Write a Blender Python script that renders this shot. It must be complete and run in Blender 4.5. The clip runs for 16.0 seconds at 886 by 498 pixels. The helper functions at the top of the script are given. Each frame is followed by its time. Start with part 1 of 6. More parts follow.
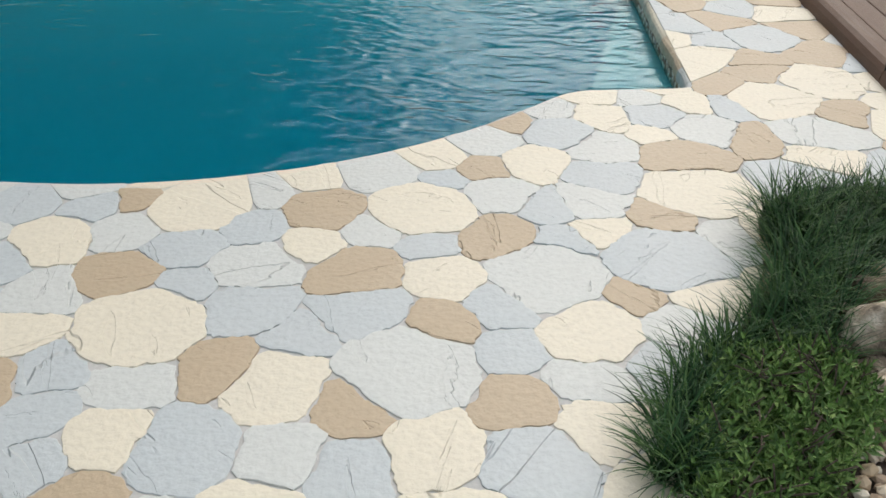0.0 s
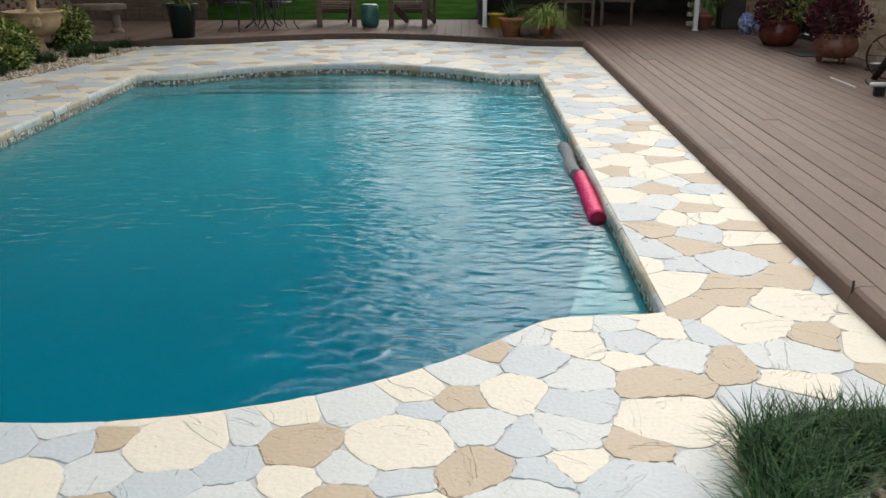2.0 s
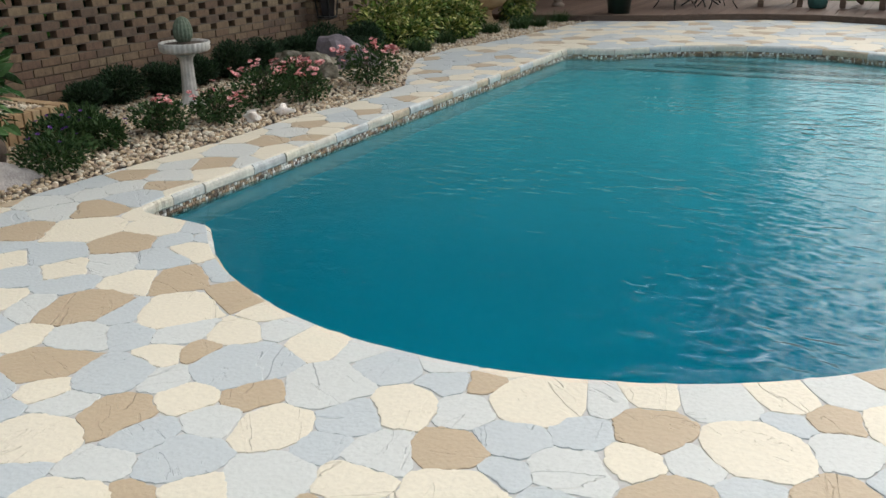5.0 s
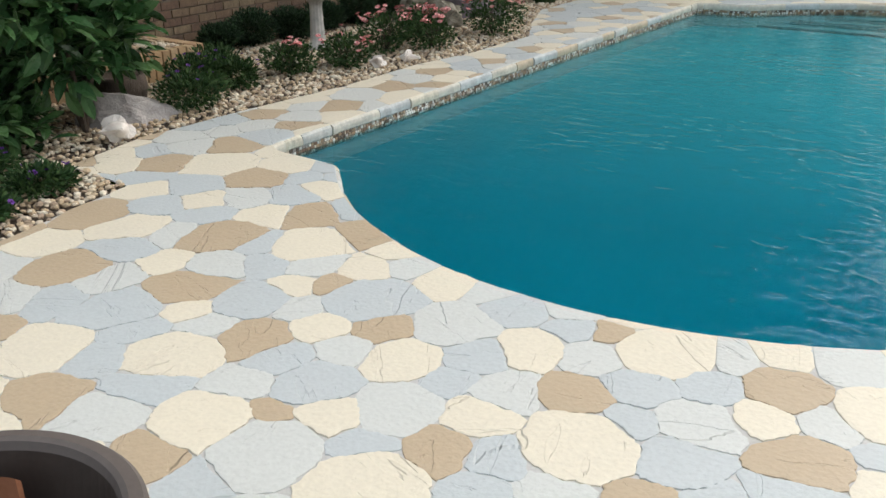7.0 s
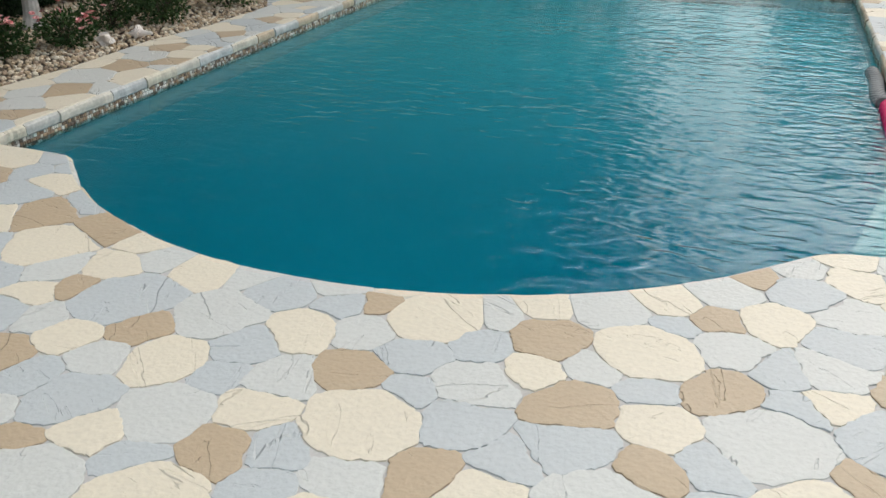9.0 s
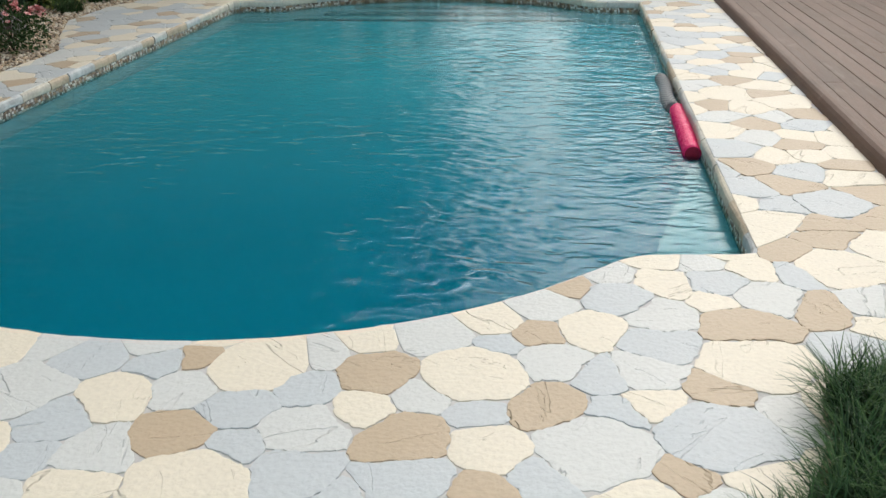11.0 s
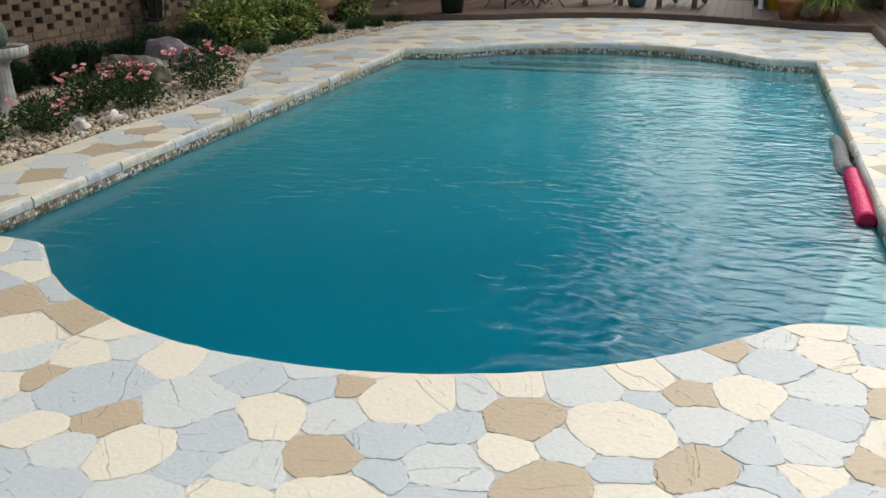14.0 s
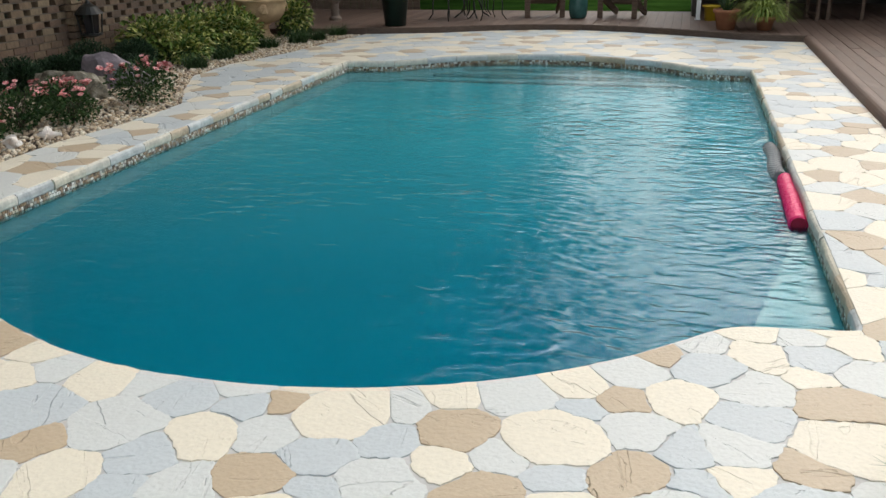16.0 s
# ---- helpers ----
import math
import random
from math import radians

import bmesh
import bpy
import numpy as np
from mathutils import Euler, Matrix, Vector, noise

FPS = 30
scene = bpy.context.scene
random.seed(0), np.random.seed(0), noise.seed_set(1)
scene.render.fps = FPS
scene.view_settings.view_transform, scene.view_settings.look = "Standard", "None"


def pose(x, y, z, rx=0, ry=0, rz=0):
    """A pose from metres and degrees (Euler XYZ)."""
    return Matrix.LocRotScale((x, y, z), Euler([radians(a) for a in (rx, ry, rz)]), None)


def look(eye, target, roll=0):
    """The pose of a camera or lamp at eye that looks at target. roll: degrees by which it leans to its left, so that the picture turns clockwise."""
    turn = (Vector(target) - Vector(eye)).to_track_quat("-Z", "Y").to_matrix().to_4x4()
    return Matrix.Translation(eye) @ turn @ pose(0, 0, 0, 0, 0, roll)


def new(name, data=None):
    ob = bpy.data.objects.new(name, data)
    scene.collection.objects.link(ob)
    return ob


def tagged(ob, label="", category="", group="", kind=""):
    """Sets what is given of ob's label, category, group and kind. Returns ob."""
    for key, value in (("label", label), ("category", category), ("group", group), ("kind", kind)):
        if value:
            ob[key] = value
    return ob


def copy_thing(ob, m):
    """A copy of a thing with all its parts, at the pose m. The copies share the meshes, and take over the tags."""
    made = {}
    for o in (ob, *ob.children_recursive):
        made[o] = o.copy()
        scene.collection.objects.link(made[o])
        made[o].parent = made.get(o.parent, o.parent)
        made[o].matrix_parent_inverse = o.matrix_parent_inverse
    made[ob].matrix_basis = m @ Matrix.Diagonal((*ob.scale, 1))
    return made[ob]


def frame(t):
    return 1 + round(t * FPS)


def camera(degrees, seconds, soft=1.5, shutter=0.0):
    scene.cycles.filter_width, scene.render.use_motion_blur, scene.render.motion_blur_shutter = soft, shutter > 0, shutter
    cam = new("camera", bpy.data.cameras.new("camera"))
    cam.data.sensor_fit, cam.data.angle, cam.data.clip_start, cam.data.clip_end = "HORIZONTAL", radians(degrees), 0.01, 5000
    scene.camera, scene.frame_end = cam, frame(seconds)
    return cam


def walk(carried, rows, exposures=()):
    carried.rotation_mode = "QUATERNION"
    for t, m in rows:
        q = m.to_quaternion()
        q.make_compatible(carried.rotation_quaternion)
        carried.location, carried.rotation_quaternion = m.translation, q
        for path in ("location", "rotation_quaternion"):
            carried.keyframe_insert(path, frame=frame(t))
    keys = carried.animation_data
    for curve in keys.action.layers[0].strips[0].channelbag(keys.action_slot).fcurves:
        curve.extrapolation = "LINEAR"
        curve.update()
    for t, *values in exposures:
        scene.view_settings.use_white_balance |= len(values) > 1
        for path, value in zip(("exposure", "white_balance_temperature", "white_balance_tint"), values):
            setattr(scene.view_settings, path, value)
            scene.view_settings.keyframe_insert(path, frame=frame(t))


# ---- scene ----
cam = camera(53.0, 16.0)
PATH = [
    (0, (0.013, 0.249, 1.505), (-0.034, 1.925, 0.415), 0.7),
    (0.5, (0.025, 0.244, 1.539), (0.105, 1.989, 0.566), 1.3),
    (1, (0.027, 0.231, 1.566), (0.16, 2.049, 0.742), 1.3),
    (1.5, (0.038, 0.225, 1.578), (0.131, 2.094, 0.872), 0.7),
    (2, (0.09, 0.237, 1.594), (0.039, 2.122, 0.927), -0.3),
    (2.5, (0.149, 0.267, 1.6), (-0.06, 2.141, 0.932), -1.2),
    (3, (0.172, 0.271, 1.6), (-0.162, 2.125, 0.928), -1.7),
    (3.5, (0.173, 0.275, 1.6), (-0.286, 2.101, 0.924), -1.8),
    (4, (0.174, 0.272, 1.603), (-0.434, 2.051, 0.92), -1.6),
    (4.5, (0.178, 0.252, 1.608), (-0.596, 1.962, 0.917), -1.4),
    (5, (0.176, 0.232, 1.608), (-0.73, 1.871, 0.907), -1.4),
    (5.2, (0.185, 0.221, 1.606), (-0.768, 1.832, 0.902), -1.5),
    (7.3, (0.06, 0.136, 1.572), (-1.025, 1.617, 0.78), -1.0),
    (7.5, (0.017, 0.134, 1.568), (-1.009, 1.65, 0.764), -1.1),
    (8, (-0.039, 0.138, 1.56), (-0.842, 1.757, 0.702), -0.9),
    (8.5, (-0.02, 0.165, 1.56), (-0.661, 1.848, 0.691), -0.2),
    (9, (0.07, 0.211, 1.563), (-0.534, 1.917, 0.71), 0.1),
    (9.5, (0.147, 0.253, 1.561), (-0.424, 1.961, 0.69), -0.4),
    (10, (0.132, 0.27, 1.557), (-0.249, 2.027, 0.681), -0.8),
    (10.2, (0.109, 0.273, 1.575), (-0.165, 2.05, 0.699), -0.6),
    (12.3, (0.174, 0.272, 1.592), (-0.078, 2.133, 0.904), -1.0),
    (12.5, (0.17, 0.257, 1.597), (-0.149, 2.108, 0.911), -1.4),
    (13, (0.126, 0.245, 1.596), (-0.297, 2.073, 0.902), -1.3),
    (13.5, (0.115, 0.238, 1.596), (-0.392, 2.042, 0.898), -0.8),
    (14, (0.112, 0.233, 1.593), (-0.474, 2.01, 0.888), -0.8),
    (14.5, (0.107, 0.239, 1.605), (-0.506, 2.005, 0.893), -1.0),
    (15, (0.105, 0.234, 1.593), (-0.512, 2.004, 0.895), -1.1),
    (15.5, (0.117, 0.238, 1.589), (-0.462, 2.023, 0.896), -1.1),
    (16, (0.181, 0.267, 1.582), (-0.306, 2.084, 0.902), -0.9),
]
walk(cam, [(t, look(eye, target, roll)) for t, eye, target, roll in PATH],
     exposures=[(0, 0.43), (1.0, 0.46), (1.5, 0.52), (2.5, 0.64), (3.5, 0.65), (5.0, 0.67), (7.5, 0.75), (9.0, 0.47), (10.0, 0.49), (12.5, 0.60), (14.5, 0.60), (16.0, 0.62)])

# ---- light ----
world = bpy.data.worlds.new("sky")
scene.world = world
world.use_nodes = True
wn, wl = world.node_tree.nodes, world.node_tree.links
sky = wn.new("ShaderNodeTexSky")
sky.sky_type, sky.sun_disc = "NISHITA", False
SUN_EL, SUN_AZ = radians(42), radians(18)
sky.sun_elevation, sky.sun_rotation = SUN_EL, SUN_AZ
sky.air_density, sky.dust_density, sky.ozone_density = 1.0, 6.0, 1.0
soft_sky = wn.new("ShaderNodeHueSaturation")
soft_sky.inputs["Saturation"].default_value = 0.8
wl.new(sky.outputs[0], soft_sky.inputs["Color"])
veil = wn.new("ShaderNodeMix")
veil.data_type = "RGBA"
veil.inputs["Factor"].default_value = 0.6
veil.inputs[7].default_value = (4.75, 5.1, 5.3, 1)
wl.new(soft_sky.outputs[0], veil.inputs[6])
wl.new(veil.outputs[2], wn["Background"].inputs["Color"])
wn["Background"].inputs["Strength"].default_value = 0.15
sun_lamp = bpy.data.lights.new("sun", "SUN")
sun_lamp.energy, sun_lamp.angle, sun_lamp.color = 0.6, radians(50), (1.0, 0.985, 0.93)
sun = new("sun", sun_lamp)
sun.matrix_world = look((0, 0, 30), Vector((0, 0, 30)) - Vector((math.sin(SUN_AZ) * math.cos(SUN_EL), math.cos(SUN_AZ) * math.cos(SUN_EL), math.sin(SUN_EL))))

# ---- materials ----


def mat(name, stops, scale=6.0, rough=0.7, bump=0.2, fine=60.0, vary=0.15, metal=0.0, per="", wear=0.3, stretch=(1, 1, 1), spec=0.4):
    """A surface with two scales of colour variation and a fine relief. per: 'object' or 'island' picks the colour piece by piece."""
    m = bpy.data.materials.new(name)
    m.use_nodes = True
    n, l = m.node_tree.nodes, m.node_tree.links
    b = n["Principled BSDF"]
    tc, mp = n.new("ShaderNodeTexCoord"), n.new("ShaderNodeMapping")
    mp.inputs["Scale"].default_value = stretch
    geo = n.new("ShaderNodeNewGeometry")
    l.new(geo.outputs["Position"], mp.inputs["Vector"])
    big, small = n.new("ShaderNodeTexNoise"), n.new("ShaderNodeTexNoise")
    big.inputs["Scale"].default_value, big.inputs["Detail"].default_value = scale, 4
    small.inputs["Scale"].default_value, small.inputs["Detail"].default_value = fine, 5
    l.new(mp.outputs[0], big.inputs["Vector"]), l.new(mp.outputs[0], small.inputs["Vector"])
    ramp = n.new("ShaderNodeValToRGB")
    els = ramp.color_ramp.elements
    for i, c in enumerate(stops):
        e = els[i] if i < 2 else els.new(1)
        e.color = (*c, 1)
    for i, e in enumerate(els):
        e.position = (i + 0.5) / len(els) if per else 0.3 + 0.4 * i / max(1, len(els) - 1)
    if per:
        ramp.color_ramp.interpolation = "CONSTANT"
        for i, e in enumerate(els):
            e.position = i / len(els)
        src = n.new("ShaderNodeObjectInfo").outputs["Random"] if per == "object" else geo.outputs["Random Per Island"]
        l.new(src, ramp.inputs["Fac"])
    else:
        l.new(big.outputs["Fac"], ramp.inputs["Fac"])
    both = n.new("ShaderNodeMath")
    both.operation = "MULTIPLY_ADD"
    l.new(small.outputs["Fac"], both.inputs[0])
    both.inputs[1].default_value = 0.5
    half = n.new("ShaderNodeMath")
    half.operation, half.inputs[1].default_value = "MULTIPLY", 0.5
    l.new(big.outputs["Fac"], half.inputs[0])
    l.new(half.outputs[0], both.inputs[2])
    rng = n.new("ShaderNodeMapRange")
    rng.inputs["From Min"].default_value, rng.inputs["From Max"].default_value = 0.3, 0.7
    rng.inputs["To Min"].default_value, rng.inputs["To Max"].default_value = 1 - vary, 1 + vary
    l.new(both.outputs[0], rng.inputs["Value"])
    mul = n.new("ShaderNodeVectorMath")
    mul.operation = "SCALE"
    l.new(ramp.outputs[0], mul.inputs[0]), l.new(rng.outputs[0], mul.inputs["Scale"])
    l.new(mul.outputs[0], b.inputs["Base Color"])
    rr = n.new("ShaderNodeMapRange")
    rr.inputs["To Min"].default_value, rr.inputs["To Max"].default_value = max(0.03, rough - 0.5 * wear * rough), min(1, rough + 0.5 * wear * rough)
    l.new(big.outputs["Fac"], rr.inputs["Value"])
    l.new(rr.outputs[0], b.inputs["Roughness"])
    b.inputs["Metallic"].default_value, b.inputs["Specular IOR Level"].default_value = metal, spec
    bp = n.new("ShaderNodeBump")
    bp.inputs["Strength"].default_value, bp.inputs["Distance"].default_value = bump, 0.01
    l.new(both.outputs[0], bp.inputs["Height"])
    l.new(bp.outputs[0], b.inputs["Normal"])
    return m


def leafy(name, stops, rough=0.5):
    return mat(name, stops, per="island", scale=30, fine=150, vary=0.2, bump=0.05, rough=rough, spec=0.14)


def stone_mat(name, colour, dark):
    """Cast and painted flagstone: broad soft tone, thin cleft veins in relief."""
    m = mat(name, [colour, dark], scale=2.2, fine=55, vary=0.09, bump=0.7, rough=0.52, spec=0.5)
    n, l = m.node_tree.nodes, m.node_tree.links
    bp = n["Bump"]
    geo = n["Geometry"]
    rnd = n.new("ShaderNodeObjectInfo")
    turn = n.new("ShaderNodeMapping")
    l.new(geo.outputs["Position"], turn.inputs["Vector"])
    spin = n.new("ShaderNodeVectorMath")
    spin.operation = "SCALE"
    spin.inputs[0].default_value = (0, 0, 6.28)
    l.new(rnd.outputs["Random"], spin.inputs["Scale"])
    l.new(spin.outputs[0], turn.inputs["Rotation"])
    vor = n.new("ShaderNodeTexNoise")
    vor.inputs["Scale"].default_value, vor.inputs["Detail"].default_value, vor.inputs["Distortion"].default_value = 2.6, 4, 0.5
    sq = n.new("ShaderNodeMapping")
    sq.inputs["Scale"].default_value = (0.5, 2.3, 1)
    l.new(turn.outputs[0], sq.inputs["Vector"])
    l.new(sq.outputs[0], vor.inputs["Vector"])
    step = n.new("ShaderNodeMapRange")
    step.inputs["From Min"].default_value, step.inputs["From Max"].default_value = 0.368, 0.381
    l.new(vor.outputs["Fac"], step.inputs["Value"])
    b2 = n.new("ShaderNodeBump")
    b2.inputs["Strength"].default_value, b2.inputs["Distance"].default_value = 0.7, 0.010
    l.new(step.outputs[0], b2.inputs["Height"])
    l.new(bp.outputs[0], b2.inputs["Normal"])
    chip, lip, b3 = n.new("ShaderNodeTexNoise"), n.new("ShaderNodeMapRange"), n.new("ShaderNodeBump")
    chip.inputs["Scale"].default_value, chip.inputs["Detail"].default_value, chip.inputs["Distortion"].default_value = 6.0, 4, 0.4
    l.new(sq.outputs[0], chip.inputs["Vector"])
    lip.inputs["From Min"].default_value, lip.inputs["From Max"].default_value = 0.357, 0.367
    l.new(chip.outputs["Fac"], lip.inputs["Value"])
    b3.inputs["Strength"].default_value, b3.inputs["Distance"].default_value = 0.65, 0.008
    l.new(lip.outputs[0], b3.inputs["Height"]), l.new(b2.outputs[0], b3.inputs["Normal"])
    l.new(b3.outputs[0], n["Principled BSDF"].inputs["Normal"])
    return m


CREAM = stone_mat("cream_stone", (0.75, 0.69, 0.56), (0.71, 0.65, 0.52))
TAN = stone_mat("tan_stone", (0.51, 0.405, 0.28), (0.46, 0.365, 0.25))
GREY = stone_mat("pale_grey_stone", (0.62, 0.635, 0.605), (0.57, 0.585, 0.56))
BLUE = stone_mat("blue_grey_stone", (0.53, 0.565, 0.57), (0.475, 0.515, 0.525))
STONES = [CREAM, TAN, GREY, BLUE]
MORTAR = mat("grey_joint", [(0.60, 0.59, 0.57), (0.46, 0.45, 0.43)], scale=4, rough=0.9, fine=90)
COPING = mat("weathered_coping", [(0.644, 0.599, 0.483), (0.590, 0.554, 0.465), (0.537, 0.537, 0.501), (0.518, 0.429, 0.313), (0.626, 0.599, 0.518), (0.510, 0.528, 0.518)], per="object", scale=7, fine=45, rough=0.78, vary=0.25, bump=0.6)
TILE = mat("mosaic_tile", [(0.62, 0.54, 0.42), (0.26, 0.17, 0.11), (0.44, 0.40, 0.35), (0.82, 0.80, 0.74), (0.15, 0.11, 0.08), (0.46, 0.31, 0.19), (0.76, 0.72, 0.64), (0.34, 0.25, 0.17)], per="island", scale=20, rough=0.4, vary=0.1)
GROUT = mat("dark_grout", [(0.085, 0.07, 0.055), (0.12, 0.10, 0.08)], rough=0.9)
PLASTER = mat("pool_plaster", [(0.55, 0.62, 0.62), (0.48, 0.56, 0.57)], scale=1.2, rough=0.8, vary=0.08)
NOSING = mat("dark_step_tile", [(0.10, 0.13, 0.13), (0.07, 0.09, 0.10)], scale=12, rough=0.4)
# Lighter copy of the plaster: the seat's brightness through the water is painted in.
SHELF = mat("lightened_seat_plaster", [(0.74, 0.78, 0.77), (0.68, 0.73, 0.72)], scale=2, rough=0.8, vary=0.06)
BOARD = mat("weathered_deck_board", [(0.118, 0.070, 0.048), (0.144, 0.089, 0.063), (0.128, 0.078, 0.055), (0.155, 0.097, 0.071)], per="object", scale=2.5, fine=40, stretch=(14, 0.7, 4), rough=0.6, vary=0.22, bump=0.25, spec=0.35)


def weather(m):
    """Grey scuffs and damp dark patches with a shape of their own across the boards."""
    n, l = m.node_tree.nodes, m.node_tree.links
    base = n["Principled BSDF"].inputs["Base Color"]
    was = base.links[0].from_socket
    geo = n["Geometry"]
    for size, stretch, lo, hi, colour, share in ((1.6, (1.6, 0.5, 1), 0.52, 0.70, (0.075, 0.05, 0.036), 0.55), (5.0, (2.5, 0.45, 1), 0.55, 0.72, (0.22, 0.165, 0.13), 0.40), (2.3, (1.2, 1.0, 1), 0.65, 0.73, (0.30, 0.25, 0.21), 0.35)):
        mp, nz, rg, mx = n.new("ShaderNodeMapping"), n.new("ShaderNodeTexNoise"), n.new("ShaderNodeMapRange"), n.new("ShaderNodeMix")
        mp.inputs["Scale"].default_value = stretch
        nz.inputs["Scale"].default_value, nz.inputs["Detail"].default_value, nz.inputs["Roughness"].default_value = size, 6, 0.65
        rg.inputs["From Min"].default_value, rg.inputs["From Max"].default_value, rg.inputs["To Max"].default_value = lo, hi, share
        mx.data_type = "RGBA"
        l.new(geo.outputs["Position"], mp.inputs["Vector"]), l.new(mp.outputs[0], nz.inputs["Vector"])
        l.new(nz.outputs["Fac"], rg.inputs["Value"]), l.new(rg.outputs[0], mx.inputs["Factor"])
        l.new(was, mx.inputs[6])
        mx.inputs[7].default_value = (*colour, 1)
        was = mx.outputs[2]
    l.new(was, base)


weather(BOARD)
FASCIA = mat("dark_deck_edge", [(0.075, 0.05, 0.036), (0.11, 0.075, 0.055)], scale=3, stretch=(4, 4, 20), rough=0.7, vary=0.2)
BRICK = mat("old_brick", [(0.164, 0.107, 0.068), (0.182, 0.125, 0.078), (0.143, 0.090, 0.061), (0.200, 0.146, 0.091), (0.121, 0.082, 0.057)], per="object", scale=16, fine=90, stretch=(1.6, 1.6, 0.7), rough=0.9, vary=0.42, bump=0.7)
BRICKS = mat("old_brick_course", [(0.164, 0.107, 0.068), (0.182, 0.125, 0.078), (0.143, 0.090, 0.061), (0.200, 0.146, 0.091), (0.121, 0.082, 0.057)], per="island", scale=16, fine=90, stretch=(1.6, 1.6, 0.7), rough=0.9, vary=0.42, bump=0.7)
TANBRICK = mat("tan_brick", [(0.52, 0.36, 0.23), (0.46, 0.30, 0.19), (0.56, 0.42, 0.29), (0.60, 0.47, 0.34)], per="island", scale=14, fine=120, rough=0.9, vary=0.15, bump=0.4)
LIME = mat("wall_mortar", [(0.152, 0.120, 0.092), (0.108, 0.088, 0.068)], rough=0.95, fine=120)
LAWN = mat("lawn", [(0.016, 0.042, 0.008), (0.028, 0.062, 0.012)], scale=1.5, fine=60, rough=1.0, vary=0.3, bump=0.8, spec=0.0)
SOIL = mat("bed_soil", [(0.06, 0.045, 0.035), (0.11, 0.085, 0.06)], scale=6, rough=0.95, vary=0.3, bump=0.8)
PEBBLE = mat("river_pebble", [(0.612, 0.501, 0.357), (0.510, 0.391, 0.255), (0.697, 0.629, 0.501), (0.383, 0.289, 0.204), (0.646, 0.552, 0.425), (0.561, 0.433, 0.289)], per="island", scale=40, rough=0.7, vary=0.15)
ROCK = mat("lichen_rock", [(0.15, 0.115, 0.085), (0.34, 0.28, 0.21), (0.50, 0.45, 0.37)], scale=16, fine=120, rough=0.95, vary=0.6, bump=1.0)
BLOCKSTONE = mat("weathered_block", [(0.26, 0.21, 0.20), (0.46, 0.43, 0.41), (0.58, 0.56, 0.54)], scale=13, fine=110, rough=0.95, vary=0.5, bump=1.0, stretch=(1, 2.2, 1))
PALEROCK = mat("pale_grey_rock", [(0.30, 0.27, 0.255), (0.42, 0.39, 0.37), (0.36, 0.33, 0.31)], scale=7, fine=80, rough=0.95, vary=0.3, bump=0.8)
MOSSROCK = mat("mossy_rock", [(0.10, 0.088, 0.062), (0.21, 0.185, 0.135), (0.30, 0.275, 0.225)], scale=12, fine=110, rough=0.95, vary=0.5, bump=1.0)
ROCK2 = mat("mauve_rock", [(0.17, 0.15, 0.16), (0.27, 0.22, 0.24)], scale=4, fine=40, rough=0.9, vary=0.25, bump=0.7)
CONCRETE = mat("white_cast_concrete", [(0.40, 0.385, 0.35), (0.56, 0.54, 0.50)], scale=9, fine=70, rough=0.85, vary=0.18, bump=0.4)
SANDSTONE = mat("cast_sandstone", [(0.454, 0.310, 0.176), (0.540, 0.380, 0.220)], scale=6, fine=60, rough=0.85, vary=0.2, bump=0.3)
DARKSTONE = mat("brown_cast_stone", [(0.15, 0.11, 0.085), (0.21, 0.16, 0.12)], scale=6, rough=0.85, vary=0.25)
GREENPOT = mat("dark_green_plastic", [(0.008, 0.022, 0.018), (0.014, 0.03, 0.025)], rough=0.35, bump=0.05)
TEAL = mat("teal_glaze", [(0.035, 0.10, 0.09), (0.05, 0.13, 0.115)], scale=9, rough=0.2, bump=0.08)
YELLOW = mat("yellow_plastic", [(0.58, 0.40, 0.02), (0.52, 0.34, 0.02)], rough=0.4, bump=0.05)
TERRA = mat("terracotta", [(0.30, 0.12, 0.06), (0.38, 0.17, 0.09)], scale=8, rough=0.8, vary=0.15)
GLAZE = mat("oxblood_glaze", [(0.10, 0.022, 0.014), (0.16, 0.045, 0.025)], scale=7, rough=0.18, vary=0.25, bump=0.1)
GLAZE2 = mat("rust_glaze", [(0.12, 0.042, 0.024), (0.22, 0.095, 0.055), (0.08, 0.034, 0.02)], scale=9, rough=0.3, vary=0.25, bump=0.2)
# Darker copy of the planter's brown; the shade inside is put into it.
POT_IN = mat("shaded_pot_inside", [(0.035, 0.027, 0.023), (0.05, 0.038, 0.032)], rough=0.55)
BROWNPOT = mat("brown_plastic", [(0.105, 0.088, 0.08), (0.125, 0.105, 0.095)], scale=5, rough=0.5, vary=0.1, bump=0.08)
WOOD = mat("weathered_wood", [(0.10, 0.062, 0.042), (0.15, 0.10, 0.07)], scale=4, stretch=(1, 1, 12), rough=0.75, vary=0.25)
DRIFT = mat("driftwood", [(0.09, 0.065, 0.045), (0.22, 0.17, 0.12)], scale=5, stretch=(3, 3, 1), rough=0.9, vary=0.4, bump=1.0)
IRON = mat("black_iron", [(0.012, 0.013, 0.012), (0.02, 0.02, 0.018)], rough=0.45, bump=0.1)
RUST = mat("rusty_rim", [(0.07, 0.035, 0.02), (0.11, 0.055, 0.03)], rough=0.7, metal=0.4)
WHITE = mat("white_paint", [(0.78, 0.78, 0.76), (0.72, 0.72, 0.70)], rough=0.45, bump=0.05, vary=0.05)
SHELLM = mat("chalky_shell", [(0.78, 0.74, 0.68), (0.70, 0.62, 0.56)], scale=12, rough=0.5, vary=0.1)
STEEL = mat("brushed_steel", [(0.55, 0.55, 0.55), (0.45, 0.45, 0.45)], rough=0.3, metal=1.0)
